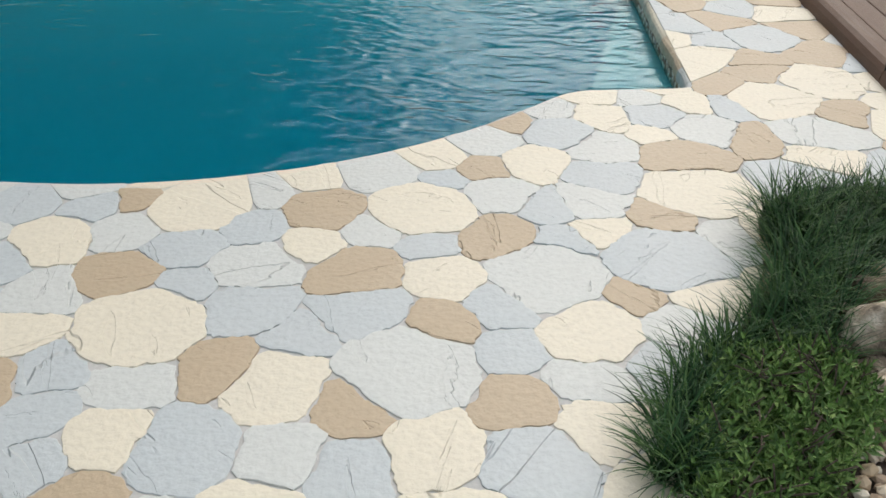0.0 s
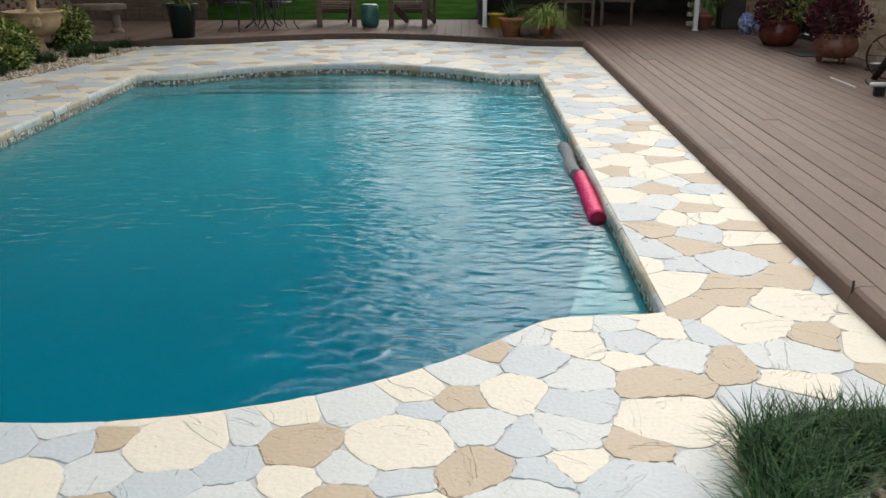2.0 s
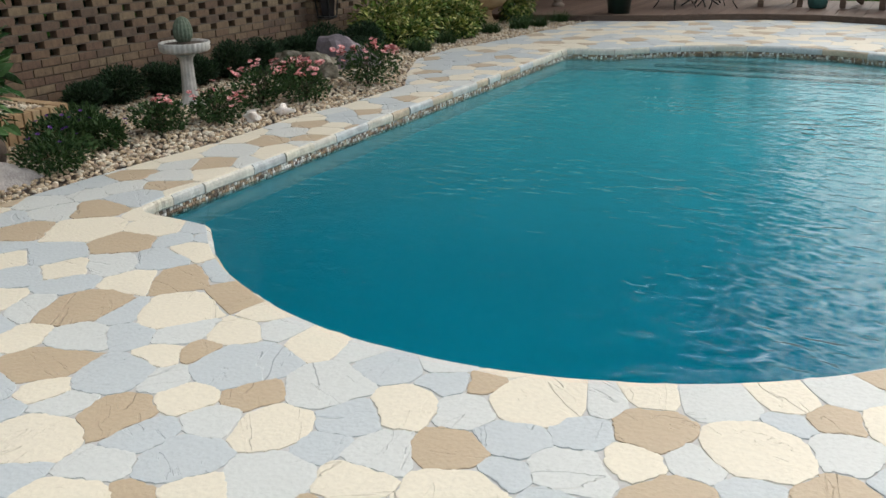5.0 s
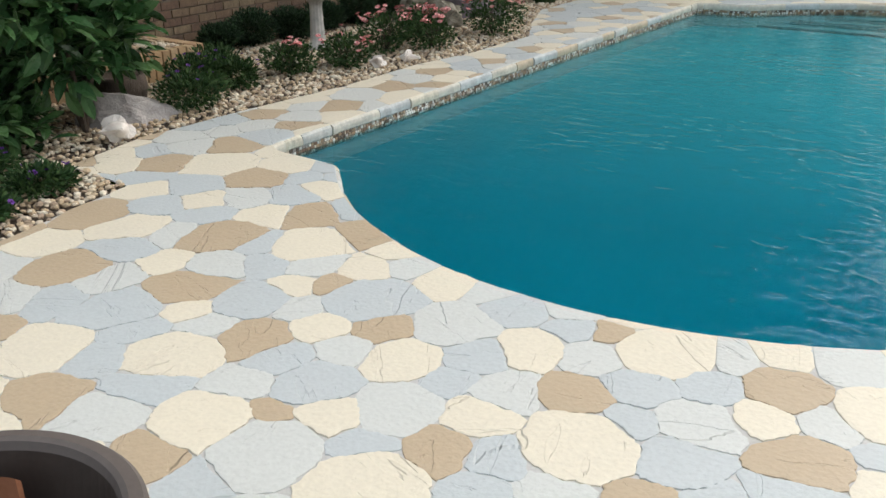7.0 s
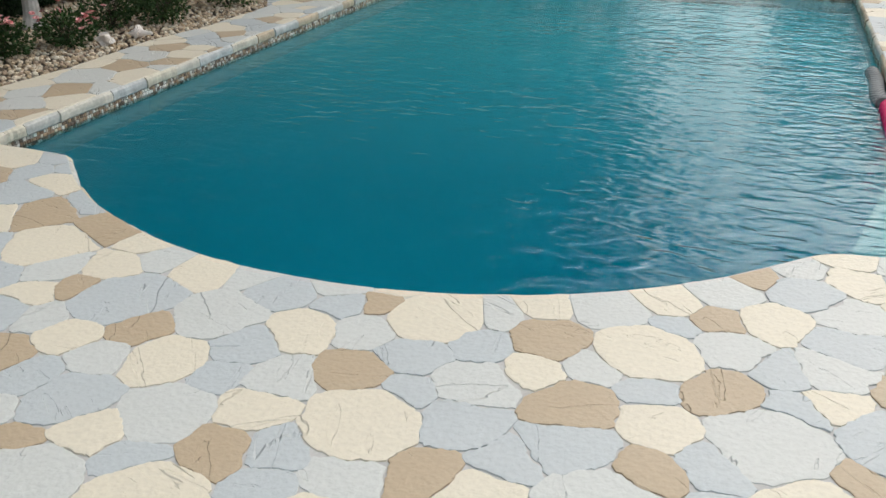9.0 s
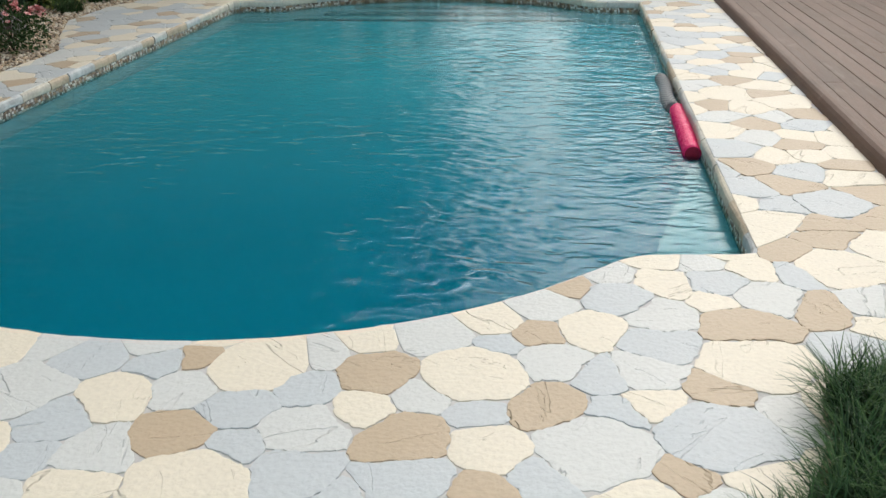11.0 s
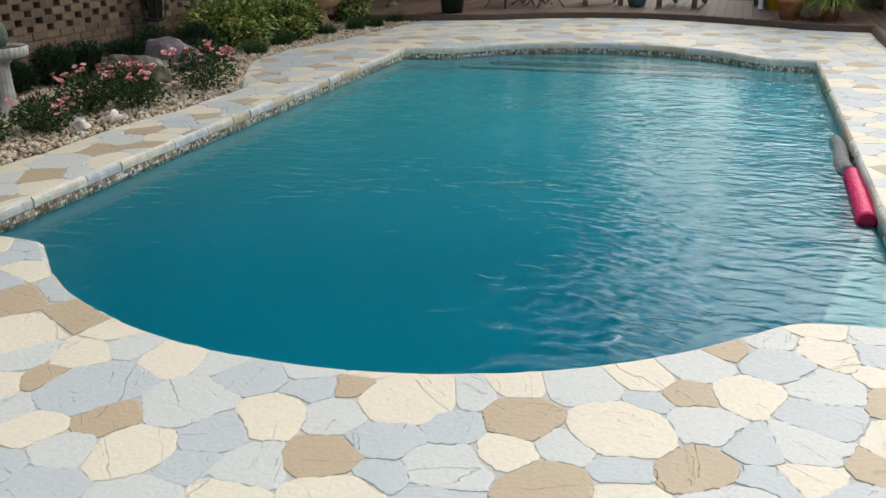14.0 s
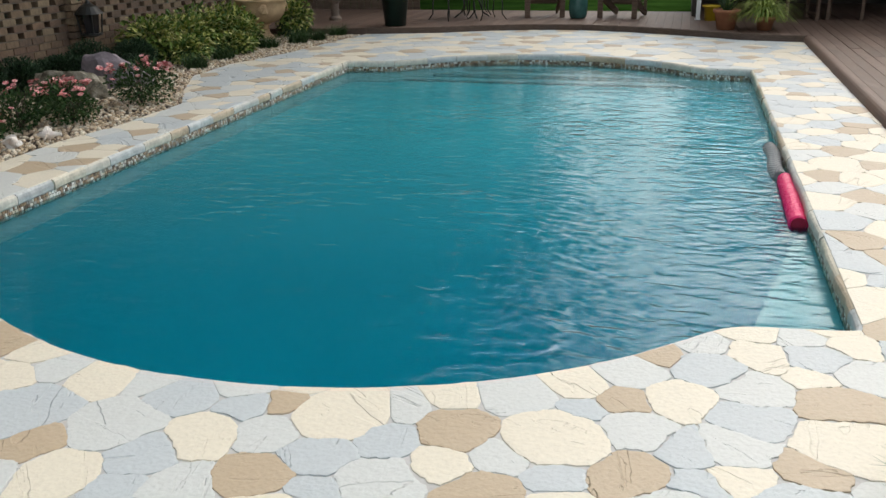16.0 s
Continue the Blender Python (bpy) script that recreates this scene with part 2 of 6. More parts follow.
BLUEP = mat("blue_anodised", [(0.015, 0.10, 0.42), (0.02, 0.12, 0.48)], rough=0.28, metal=0.3, bump=0.03)
BLUEF = mat("blue_foam", [(0.01, 0.16, 0.42), (0.02, 0.24, 0.55)], scale=14, rough=0.5, vary=0.25)
PINK = mat("pink_foam", [(0.80, 0.02, 0.16), (0.70, 0.015, 0.13)], scale=20, fine=90, rough=0.5, vary=0.15, bump=0.5)
GREYF = mat("grey_foam", [(0.17, 0.17, 0.17), (0.26, 0.26, 0.25)], scale=25, fine=90, rough=0.7, vary=0.25, bump=0.6)
KNOT = mat("pale_netting", [(0.62, 0.61, 0.59), (0.48, 0.47, 0.46)], scale=30, rough=0.6)
CHINA = mat("blue_white_china", [(0.62, 0.66, 0.72), (0.06, 0.10, 0.32), (0.66, 0.68, 0.72)], scale=14, rough=0.15, bump=0.03)
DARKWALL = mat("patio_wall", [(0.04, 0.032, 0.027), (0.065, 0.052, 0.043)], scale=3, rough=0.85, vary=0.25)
CACTUS = mat("cactus_skin", [(0.09, 0.12, 0.08), (0.14, 0.17, 0.12)], scale=30, rough=0.7, vary=0.2)
BARK = mat("bark", [(0.06, 0.045, 0.035), (0.11, 0.085, 0.065)], scale=6, stretch=(2, 2, 0.5), rough=0.95, vary=0.35, bump=1.0)
MONDO = leafy("mondo_blade", [(0.025, 0.072, 0.025), (0.046, 0.107, 0.036), (0.015, 0.041, 0.016), (0.077, 0.143, 0.046)], 0.5)
HERB = leafy("bright_leaf", [(0.095, 0.176, 0.047), (0.135, 0.243, 0.061), (0.068, 0.128, 0.041), (0.203, 0.297, 0.095), (0.108, 0.196, 0.054), (0.081, 0.149, 0.041), (0.121, 0.216, 0.061), (0.162, 0.257, 0.074)], 0.4)
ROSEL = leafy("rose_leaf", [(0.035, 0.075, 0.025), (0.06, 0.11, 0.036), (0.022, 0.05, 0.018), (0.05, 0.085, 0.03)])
DARKL = leafy("dark_leaf", [(0.026, 0.05, 0.024), (0.04, 0.075, 0.034), (0.018, 0.034, 0.018)])
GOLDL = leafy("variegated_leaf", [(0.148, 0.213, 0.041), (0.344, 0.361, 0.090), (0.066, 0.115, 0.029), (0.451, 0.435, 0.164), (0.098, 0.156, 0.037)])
SPIDER = leafy("striped_blade", [(0.24, 0.31, 0.06), (0.40, 0.44, 0.12), (0.14, 0.21, 0.045)])
REDL = leafy("burgundy_leaf", [(0.07, 0.012, 0.018), (0.11, 0.02, 0.03), (0.05, 0.012, 0.015)])
PETAL = leafy("pink_petal", [(0.74, 0.28, 0.28), (0.82, 0.45, 0.42), (0.66, 0.20, 0.21), (0.84, 0.56, 0.52)])
PURPLE = leafy("purple_petal", [(0.11, 0.04, 0.22), (0.15, 0.06, 0.28)])


def water_mat():
    m = bpy.data.materials.new("pool_water")
    m.use_nodes = True
    n, l = m.node_tree.nodes, m.node_tree.links
    n.remove(n["Principled BSDF"])
    out = n["Material Output"]
    geo = n.new("ShaderNodeNewGeometry")
    mp = n.new("ShaderNodeMapping")
    mp.inputs["Scale"].default_value = (0.95, 1.9, 1.0)
    l.new(geo.outputs["Position"], mp.inputs["Vector"])
    a, c = n.new("ShaderNodeTexNoise"), n.new("ShaderNodeTexNoise")
    a.inputs["Scale"].default_value, a.inputs["Detail"].default_value, a.inputs["Distortion"].default_value = 6.4, 1.4, 0.7
    c.inputs["Scale"].default_value, c.inputs["Detail"].default_value = 1.1, 2
    l.new(mp.outputs[0], a.inputs["Vector"]), l.new(mp.outputs[0], c.inputs["Vector"])
    add = n.new("ShaderNodeMath")
    add.operation, add.inputs[1].default_value = "MULTIPLY_ADD", 1.2
    l.new(c.outputs["Fac"], add.inputs[0]), l.new(a.outputs["Fac"], add.inputs[2])
    bp = n.new("ShaderNodeBump")
    bp.inputs["Distance"].default_value = 0.025
    wind, breeze = n.new("ShaderNodeTexNoise"), n.new("ShaderNodeMapRange")
    wind.inputs["Scale"].default_value = 0.45
    l.new(geo.outputs["Position"], wind.inputs["Vector"])
    breeze.inputs["From Min"].default_value, breeze.inputs["From Max"].default_value = 0.32, 0.60
    breeze.inputs["To Min"].default_value, breeze.inputs["To Max"].default_value = 0.38, 1.0
    split, drift = n.new("ShaderNodeSeparateXYZ"), n.new("ShaderNodeMath")
    drift.operation, drift.inputs[1].default_value = "MULTIPLY_ADD", 0.08
    l.new(geo.outputs["Position"], split.inputs[0])
    l.new(split.outputs["X"], drift.inputs[0]), l.new(wind.outputs["Fac"], drift.inputs[2])
    l.new(drift.outputs[0], breeze.inputs["Value"])
    l.new(breeze.outputs[0], bp.inputs["Strength"])
    l.new(add.outputs[0], bp.inputs["Height"])
    gl, tr, fr, mx = n.new("ShaderNodeBsdfGlossy"), n.new("ShaderNodeBsdfTransparent"), n.new("ShaderNodeFresnel"), n.new("ShaderNodeMixShader")
    gl.inputs["Roughness"].default_value = 0.02
    fr.inputs["IOR"].default_value = 1.31
    tr.inputs["Color"].default_value = (0.80, 0.95, 0.96, 1)
    l.new(bp.outputs[0], gl.inputs["Normal"]), l.new(bp.outputs[0], fr.inputs["Normal"])
    l.new(fr.outputs[0], mx.inputs[0]), l.new(tr.outputs[0], mx.inputs[1]), l.new(gl.outputs[0], mx.inputs[2])
    l.new(mx.outputs[0], out.inputs["Surface"])
    return m


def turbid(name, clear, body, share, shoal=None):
    """A layer within the water: part of the light goes on, tinted, the rest is scattered by the water itself. shoal:
    its paler colour over the shallow end, ramped along y to paint in the light lost less there.
    """
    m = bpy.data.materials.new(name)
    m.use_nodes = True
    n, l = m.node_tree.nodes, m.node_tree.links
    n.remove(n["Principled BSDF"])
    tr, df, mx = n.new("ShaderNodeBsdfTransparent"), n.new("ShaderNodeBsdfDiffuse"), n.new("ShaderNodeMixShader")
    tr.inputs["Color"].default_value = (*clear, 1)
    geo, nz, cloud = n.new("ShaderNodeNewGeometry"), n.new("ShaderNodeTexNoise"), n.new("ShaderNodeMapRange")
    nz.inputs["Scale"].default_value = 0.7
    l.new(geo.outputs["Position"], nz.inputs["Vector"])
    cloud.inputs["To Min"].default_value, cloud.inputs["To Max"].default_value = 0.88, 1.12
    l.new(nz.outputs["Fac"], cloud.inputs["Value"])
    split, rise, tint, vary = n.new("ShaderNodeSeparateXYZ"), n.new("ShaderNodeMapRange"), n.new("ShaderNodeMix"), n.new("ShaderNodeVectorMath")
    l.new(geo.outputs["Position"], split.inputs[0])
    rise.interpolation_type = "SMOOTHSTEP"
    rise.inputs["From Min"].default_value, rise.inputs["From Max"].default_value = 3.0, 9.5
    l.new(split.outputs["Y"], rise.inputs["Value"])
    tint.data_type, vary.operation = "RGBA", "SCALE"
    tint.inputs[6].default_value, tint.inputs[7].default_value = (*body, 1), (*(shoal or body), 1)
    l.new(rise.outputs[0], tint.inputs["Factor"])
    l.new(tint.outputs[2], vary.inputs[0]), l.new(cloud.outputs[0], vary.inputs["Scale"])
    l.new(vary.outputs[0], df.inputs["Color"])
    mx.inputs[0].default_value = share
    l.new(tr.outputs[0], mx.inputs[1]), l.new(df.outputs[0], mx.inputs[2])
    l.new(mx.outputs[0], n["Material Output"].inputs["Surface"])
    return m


WATER = water_mat()
# Both layers pale along y: light lost with depth is put into the colour.
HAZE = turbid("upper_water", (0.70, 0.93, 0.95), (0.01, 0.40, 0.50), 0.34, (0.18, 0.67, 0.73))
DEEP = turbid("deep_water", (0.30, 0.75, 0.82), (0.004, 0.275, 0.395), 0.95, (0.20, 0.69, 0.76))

# ---- mesh helpers ----


def mesh(name, verts, faces, material, smooth=False):
    me = bpy.data.meshes.new(name)
    me.from_pydata([tuple(v) for v in verts], [], [tuple(f) for f in faces])
    me.materials.append(material)
    if smooth:
        me.polygons.foreach_set("use_smooth", [True] * len(me.polygons))
    me.update()
    return me


def part(name, geo, material, parent=None, label="", smooth=False):
    """One mesh object under a thing or under a part. geo: (verts, faces) or a bmesh or a ready mesh."""
    if isinstance(geo, bmesh.types.BMesh):
        me = bpy.data.meshes.new(name)
        geo.to_mesh(me)
        geo.free()
        me.materials.append(material)
        if smooth:
            me.polygons.foreach_set("use_smooth", [True] * len(me.polygons))
    elif isinstance(geo, bpy.types.Mesh):
        me = geo
    else:
        me = mesh(name, geo[0], geo[1], material, smooth)
    ob = new(name, me)
    if parent:
        ob.parent = parent
    return tagged(ob, label)


def thing(name, place, label, category, turn=0, group="", kind=""):
    e = new(name)
    e.matrix_basis = pose(*place, 0, 0, turn)
    e.empty_display_size = 0.1
    return tagged(e, label, category, group, kind)


def join(*geos):
    v, f = [], []
    for gv, gf in geos:
        k = len(v)
        v.extend(gv)
        f.extend(tuple(i + k for i in q) for q in gf)
    return v, f


def moved(geo, m):
    return [tuple(m @ Vector(v)) for v in geo[0]], geo[1]


def cbox(x0, x1, y0, y1, z0, z1, b=0.004):
    """A box with chamfered edges."""
    bm = bmesh.new()
    bmesh.ops.create_cube(bm, size=1)
    for v in bm.verts:
        v.co = ((x0, x1)[v.co.x > 0], (y0, y1)[v.co.y > 0], (z0, z1)[v.co.z > 0])
    if b:
        bmesh.ops.bevel(bm, geom=bm.edges[:], offset=b, segments=1, affect="EDGES")
    bm.verts.index_update()
    out = [tuple(v.co) for v in bm.verts], [tuple(v.index for v in f.verts) for f in bm.faces]
    bm.free()
    return out


def lathe(profile, n=32, squash=1.0, flute=0.0, flutes=0, caps=True):
    v, f = [], []
    for r, z in profile:
        for i in range(n):
            a = 2 * math.pi * i / n
            k = r * (1 + flute * math.cos(flutes * a))
            v.append((k * math.cos(a), k * math.sin(a) * squash, z))
    for j in range(len(profile) - 1):
        for i in range(n):
            k = (i + 1) % n
            f.append((j * n + i, j * n + k, (j + 1) * n + k, (j + 1) * n + i))
    if caps and profile[0][0] > 0.001:
        f.append(tuple(reversed(range(n))))
    if caps and profile[-1][0] > 0.001:
        f.append(tuple(range((len(profile) - 1) * n, len(profile) * n)))
    return v, f


def tube(points, r, n=8):
    """A round bar along points; r is one radius or one for each point."""
    pts = [Vector(p) for p in points]
    v, f = [], []
    for j, p in enumerate(pts):
        d = (pts[min(j + 1, len(pts) - 1)] - pts[max(j - 1, 0)]).normalized()
        s = d.cross(Vector((0, 0, 1)) if abs(d.z) < 0.9 else Vector((1, 0, 0))).normalized()
        u = s.cross(d)
        rad = r[j] if isinstance(r, (list, tuple)) else r
        for i in range(n):
            a = 2 * math.pi * i / n
            v.append(tuple(p + rad * (math.cos(a) * s + math.sin(a) * u)))
    for j in range(len(pts) - 1):
        for i in range(n):
            k = (i + 1) % n
            f.append((j * n + i, j * n + k, (j + 1) * n + k, (j + 1) * n + i))
    f += [tuple(reversed(range(n))), tuple(range((len(pts) - 1) * n, len(pts) * n))]
    return v, f


def bar(a, b, w, h):
    """A squared timber from a to b."""
    a, b = Vector(a), Vector(b)
    g = cbox(-w / 2, w / 2, 0, (b - a).length, -h / 2, h / 2, min(w, h) * 0.12)
    return moved(g, Matrix.Translation(a) @ (b - a).to_track_quat("Y", "Z").to_matrix().to_4x4())


def rock(seed, sx, sy, sz, rough=0.25, sub=3):
    bm = bmesh.new()
    bmesh.ops.create_icosphere(bm, subdivisions=sub, radius=1)
    off = Vector((seed * 3.7, seed * 1.3, seed * 5.1))
    for v in bm.verts:
        d = v.co.copy()
        k = 1 + rough * noise.fractal(d * 1.1 + off, 0.8, 2.0, 4)
        v.co = Vector((d.x * sx, d.y * sy, max(d.z, -0.55) * sz)) * k
    bm.verts.index_update()
    out = [tuple(v.co) for v in bm.verts], [tuple(v.index for v in f.verts) for f in bm.faces]
    bm.free()
    return out


def crag(seed, sx, sy, sz, planes=9, sub=4, rough=0.09, tops=0.62):
    """A broken rock: flat faces that meet in worn edges, with a fine uneven skin."""
    g = random.Random(seed)
    cuts = [(Vector((g.gauss(0, 0.28), g.gauss(0, 0.28), 1)).normalized(), tops)]
    for q in range(planes):
        a = 2 * math.pi * (q + g.uniform(-0.35, 0.35)) / planes
        cuts.append((Vector((math.cos(a), math.sin(a), g.uniform(-0.1, 0.95))).normalized(), g.uniform(0.66, 0.92)))
    bm = bmesh.new()
    bmesh.ops.create_icosphere(bm, subdivisions=sub, radius=1)
    off = Vector((seed * 3.7, seed * 1.3, seed * 5.1))
    for v in bm.verts:
        d = v.co.normalized()
        k = min([1.12] + [h / d.dot(nrm) for nrm, h in cuts if d.dot(nrm) > 0.05])
        k *= 1 + rough * noise.fractal(d * 2.2 + off, 0.7, 2.1, 5)
        p = d * k
        v.co = Vector((p.x * sx, p.y * sy, max(p.z, -0.5) * sz))
    bm.verts.index_update()
    out = [tuple(v.co) for v in bm.verts], [tuple(v.index for v in f.verts) for f in bm.faces]
    bm.free()
    return out


def broad_leaves(n, centre, radii, size, rng, ratio=0.42, droop=0.25):
    """Large oval leaves with a folded midrib, round shoots in an uneven clump."""
    v, f = [], []
    shape = ((0.12, 0.45), (0.35, 0.95), (0.62, 1.0), (0.86, 0.55))
    for _ in range(n):
        d = Vector((rng.gauss(0, 1), rng.gauss(0, 1), rng.gauss(0.1, 0.9))).normalized()
        r = rng.uniform(0.3, 1.0)
        p = Vector((centre[0] + d.x * r * radii[0], centre[1] + d.y * r * radii[1], max(0.03, centre[2] + d.z * r * radii[2])))
        out = (d + Vector((rng.gauss(0, 0.5), rng.gauss(0, 0.5), rng.gauss(0.25, 0.35)))).normalized()
        side = out.cross(Vector((rng.gauss(0, 0.5), rng.gauss(0, 0.5), 1))).normalized()
        nrm = side.cross(out)
        ln = size * rng.uniform(0.6, 1.2)
        w, k = ln * ratio * 0.5, len(v)
        v.append(tuple(p))
        for t, u in shape:
            mid = p + out * ln * t - nrm * ln * droop * t * t
            v += [tuple(mid + side * w * u + nrm * w * u * 0.3), tuple(mid), tuple(mid - side * w * u + nrm * w * u * 0.3)]
        v.append(tuple(p + out * ln - nrm * ln * droop))
        f += [(k, k + 2, k + 1), (k, k + 3, k + 2)]
        for q in range(3):
            a = k + 1 + 3 * q
            f += [(a, a + 1, a + 4, a + 3), (a + 1, a + 2, a + 5, a + 4)]
        e = k + 10
        f += [(e, e + 1, e + 3), (e + 1, e + 2, e + 3)]
    return v, f


def blades(n, spread, length, width, rng, droop=1.0, up=0.6, seg=4):
    """A tuft of arching narrow leaves from a small foot."""
    v, f = [], []
    for _ in range(n):
        a, r0 = rng.uniform(0, 2 * math.pi), spread * math.sqrt(rng.random())
        b = rng.uniform(0, 2 * math.pi)
        x, y, z = r0 * math.cos(b), r0 * math.sin(b), 0.0
        ln, el = length * rng.uniform(0.55, 1.1), rng.uniform(up, 1.5)
        w = width * rng.uniform(0.7, 1.2)
        cx, cy = -math.sin(a), math.cos(a)
        k = len(v)
        for s in range(seg + 1):
            ww = w * (1 - s / seg) ** 0.7 * 0.5 + 0.0002
            v += [(x - cx * ww, y - cy * ww, z), (x + cx * ww, y + cy * ww, z)]
            x += math.cos(a) * math.cos(el) * ln / seg
            y += math.sin(a) * math.cos(el) * ln / seg
            z = max(z + math.sin(el) * ln / seg, -0.02)
            el -= droop * rng.uniform(0.3, 0.6)
        for s in range(seg):
            f.append((k + 2 * s, k + 2 * s + 1, k + 2 * s + 3, k + 2 * s + 2))
    return v, f


def leaves(n, centre, radii, size, rng, ratio=0.45, shell=0.45, up=0.3, fold=0.25):
    """A crown of many small pointed leaves in an uneven ellipsoid."""
    v, f = [], []
    lumps = [(Vector((rng.gauss(0, 1), rng.gauss(0, 1), rng.gauss(0.2, 0.8))).normalized(), rng.uniform(0.75, 1.2)) for _ in range(9)]
    for _ in range(n):
        d = Vector((rng.gauss(0, 1), rng.gauss(0, 1), rng.gauss(0, 1))).normalized()
        k = max((0.55 + 0.5 * g * max(0, d.dot(q)) ** 2) for q, g in lumps)
        r = (shell + (1 - shell) * rng.random() ** 0.6) * k
        p = Vector((centre[0] + d.x * r * radii[0], centre[1] + d.y * r * radii[1], centre[2] + d.z * r * radii[2]))
        if p.z < 0.01:
            p.z = rng.uniform(0.01, 0.05)
        out = (d + Vector((rng.gauss(0, 0.5), rng.gauss(0, 0.5), rng.gauss(up, 0.4)))).normalized()
        side = out.cross(Vector((rng.gauss(0, 1), rng.gauss(0, 1), rng.gauss(0, 1)))).normalized()
        nrm = side.cross(out)
        s = size * rng.uniform(0.6, 1.25)
        k0 = len(v)
        w = s * ratio * 0.5
        v += [tuple(p), tuple(p + out * s * 0.45 + side * w + nrm * s * fold * 0.3), tuple(p + out * s), tuple(p + out * s * 0.45 - side * w + nrm * s * fold * 0.3)]
        f += [(k0, k0 + 1, k0 + 2), (k0, k0 + 2, k0 + 3)]
    return v, f


def sprigs(n, centre, radii, size, rng):
    """Shoots that end in whorls of pointed leaves, over an uneven mound."""
    v, f = [], []
    for _ in range(n):
        d = Vector((rng.gauss(0, 1), rng.gauss(0, 1), abs(rng.gauss(0.3, 0.7)))).normalized()
        r = rng.uniform(0.55, 1.08)
        tip = Vector((centre[0] + d.x * r * radii[0], centre[1] + d.y * r * radii[1], centre[2] + d.z * r * radii[2]))
        axis = (d * 0.6 + Vector((rng.gauss(0, 0.3), rng.gauss(0, 0.3), 0.8))).normalized()
        e1 = axis.orthogonal().normalized()
        e2 = axis.cross(e1)
        a0 = rng.uniform(0, 6.28)
        for k in range(10):
            level, a = k // 2, a0 + k * 2.4
            rad = e1 * math.cos(a) + e2 * math.sin(a)
            out = (rad * (0.35 + 0.2 * level) + axis * (1.0 - 0.22 * level)).normalized()
            side = out.cross(axis).normalized()
            nrm = side.cross(out)
            p = tip - axis * size * 0.42 * level
            s = size * (0.62 + 0.11 * level) * rng.uniform(0.85, 1.15)
            w, k0 = s * 0.17, len(v)
            v += [tuple(p), tuple(p + out * s * 0.4 + side * w + nrm * s * 0.06), tuple(p + out * s * 0.45 - nrm * s * 0.02), tuple(p + out * s * 0.4 - side * w + nrm * s * 0.06), tuple(p + out * s - nrm * s * 0.1)]
            f += [(k0, k0 + 1, k0 + 2), (k0, k0 + 2, k0 + 3), (k0 + 1, k0 + 4, k0 + 2), (k0 + 2, k0 + 4, k0 + 3)]
    return v, f


def blossoms(places, size, rng):
    """Small double flowers, each of overlapping curled petals."""
    v, f = [], []
    for p in places:
        for ring, (nn, rr, tilt) in enumerate(((6, 1.0, 0.35), (5, 0.7, 0.8), (4, 0.4, 1.2))):
            for i in range(nn):
                a = 2 * math.pi * (i + 0.5 * ring) / nn + rng.uniform(-0.2, 0.2)
                c, s = math.cos(a), math.sin(a)
                r, h = size * rr * math.cos(tilt), size * rr * math.sin(tilt)
                k = len(v)
                w = size * rr * 0.5
                v += [tuple(p), (p[0] + c * r * 0.7 - s * w, p[1] + s * r * 0.7 + c * w, p[2] + h * 0.8), (p[0] + c * r, p[1] + s * r, p[2] + h), (p[0] + c * r * 0.7 + s * w, p[1] + s * r * 0.7 - c * w, p[2] + h * 0.8)]
                f += [(k, k + 1, k + 2), (k, k + 2, k + 3)]
    return v, f

# ---- plan ----
XL, XR, YN, YF = -3.94, 0.99, 3.84, 11.12
MID, BOW_R, BOW_D, HALF = -1.46, 2.40, 0.935, 1.83
DECK_X, DECK_Z, WATER_Z = 1.84, 0.09, -0.118


def rounded(points, passes):
    for _ in range(passes):
        out = []
        for i, p in enumerate(points):
            q = points[(i + 1) % len(points)]
            out += [(0.75 * p[0] + 0.25 * q[0], 0.75 * p[1] + 0.25 * q[1]), (0.25 * p[0] + 0.75 * q[0], 0.25 * p[1] + 0.75 * q[1])]
        points = out
    return points


def bow(y, way):
    """The arc of one end of the pool; way -1 is the near end, 1 the far end."""
    out = []
    for i in range(25):
        dx = HALF * (i / 12 - 1)
        out.append((MID + dx, y + way * (BOW_D - (BOW_R - math.sqrt(BOW_R**2 - dx * dx)))))
    return out


def pool_outline():
    near = [(XL, YN + 0.18), (XL + 0.02, YN - 0.01), (XL + 0.10, YN - 0.055), (MID - HALF - 0.17, YN - 0.065), (MID - HALF - 0.06, YN - 0.075)]
    near += bow(YN, -1)
    near += [(MID + HALF + 0.07, YN - 0.03), (MID + HALF + 0.17, YN + 0.01), (XR - 0.05, YN + 0.045), (XR, YN + 0.06), (XR, YN + 0.2)]
    far = [(XR, YF - 0.18), (XR, YF - 0.05), (XR - 0.05, YF), (MID + HALF + 0.2, YF), (MID + HALF + 0.08, YF + 0.03)]
    far += list(reversed(bow(YF, 1)))[1:-1]
    far += [(MID - HALF - 0.08, YF + 0.03), (MID - HALF - 0.2, YF), (XL + 0.2, YF), (XL, YF - 0.05), (XL, YF - 0.2)]
    return rounded(near + far, 1)


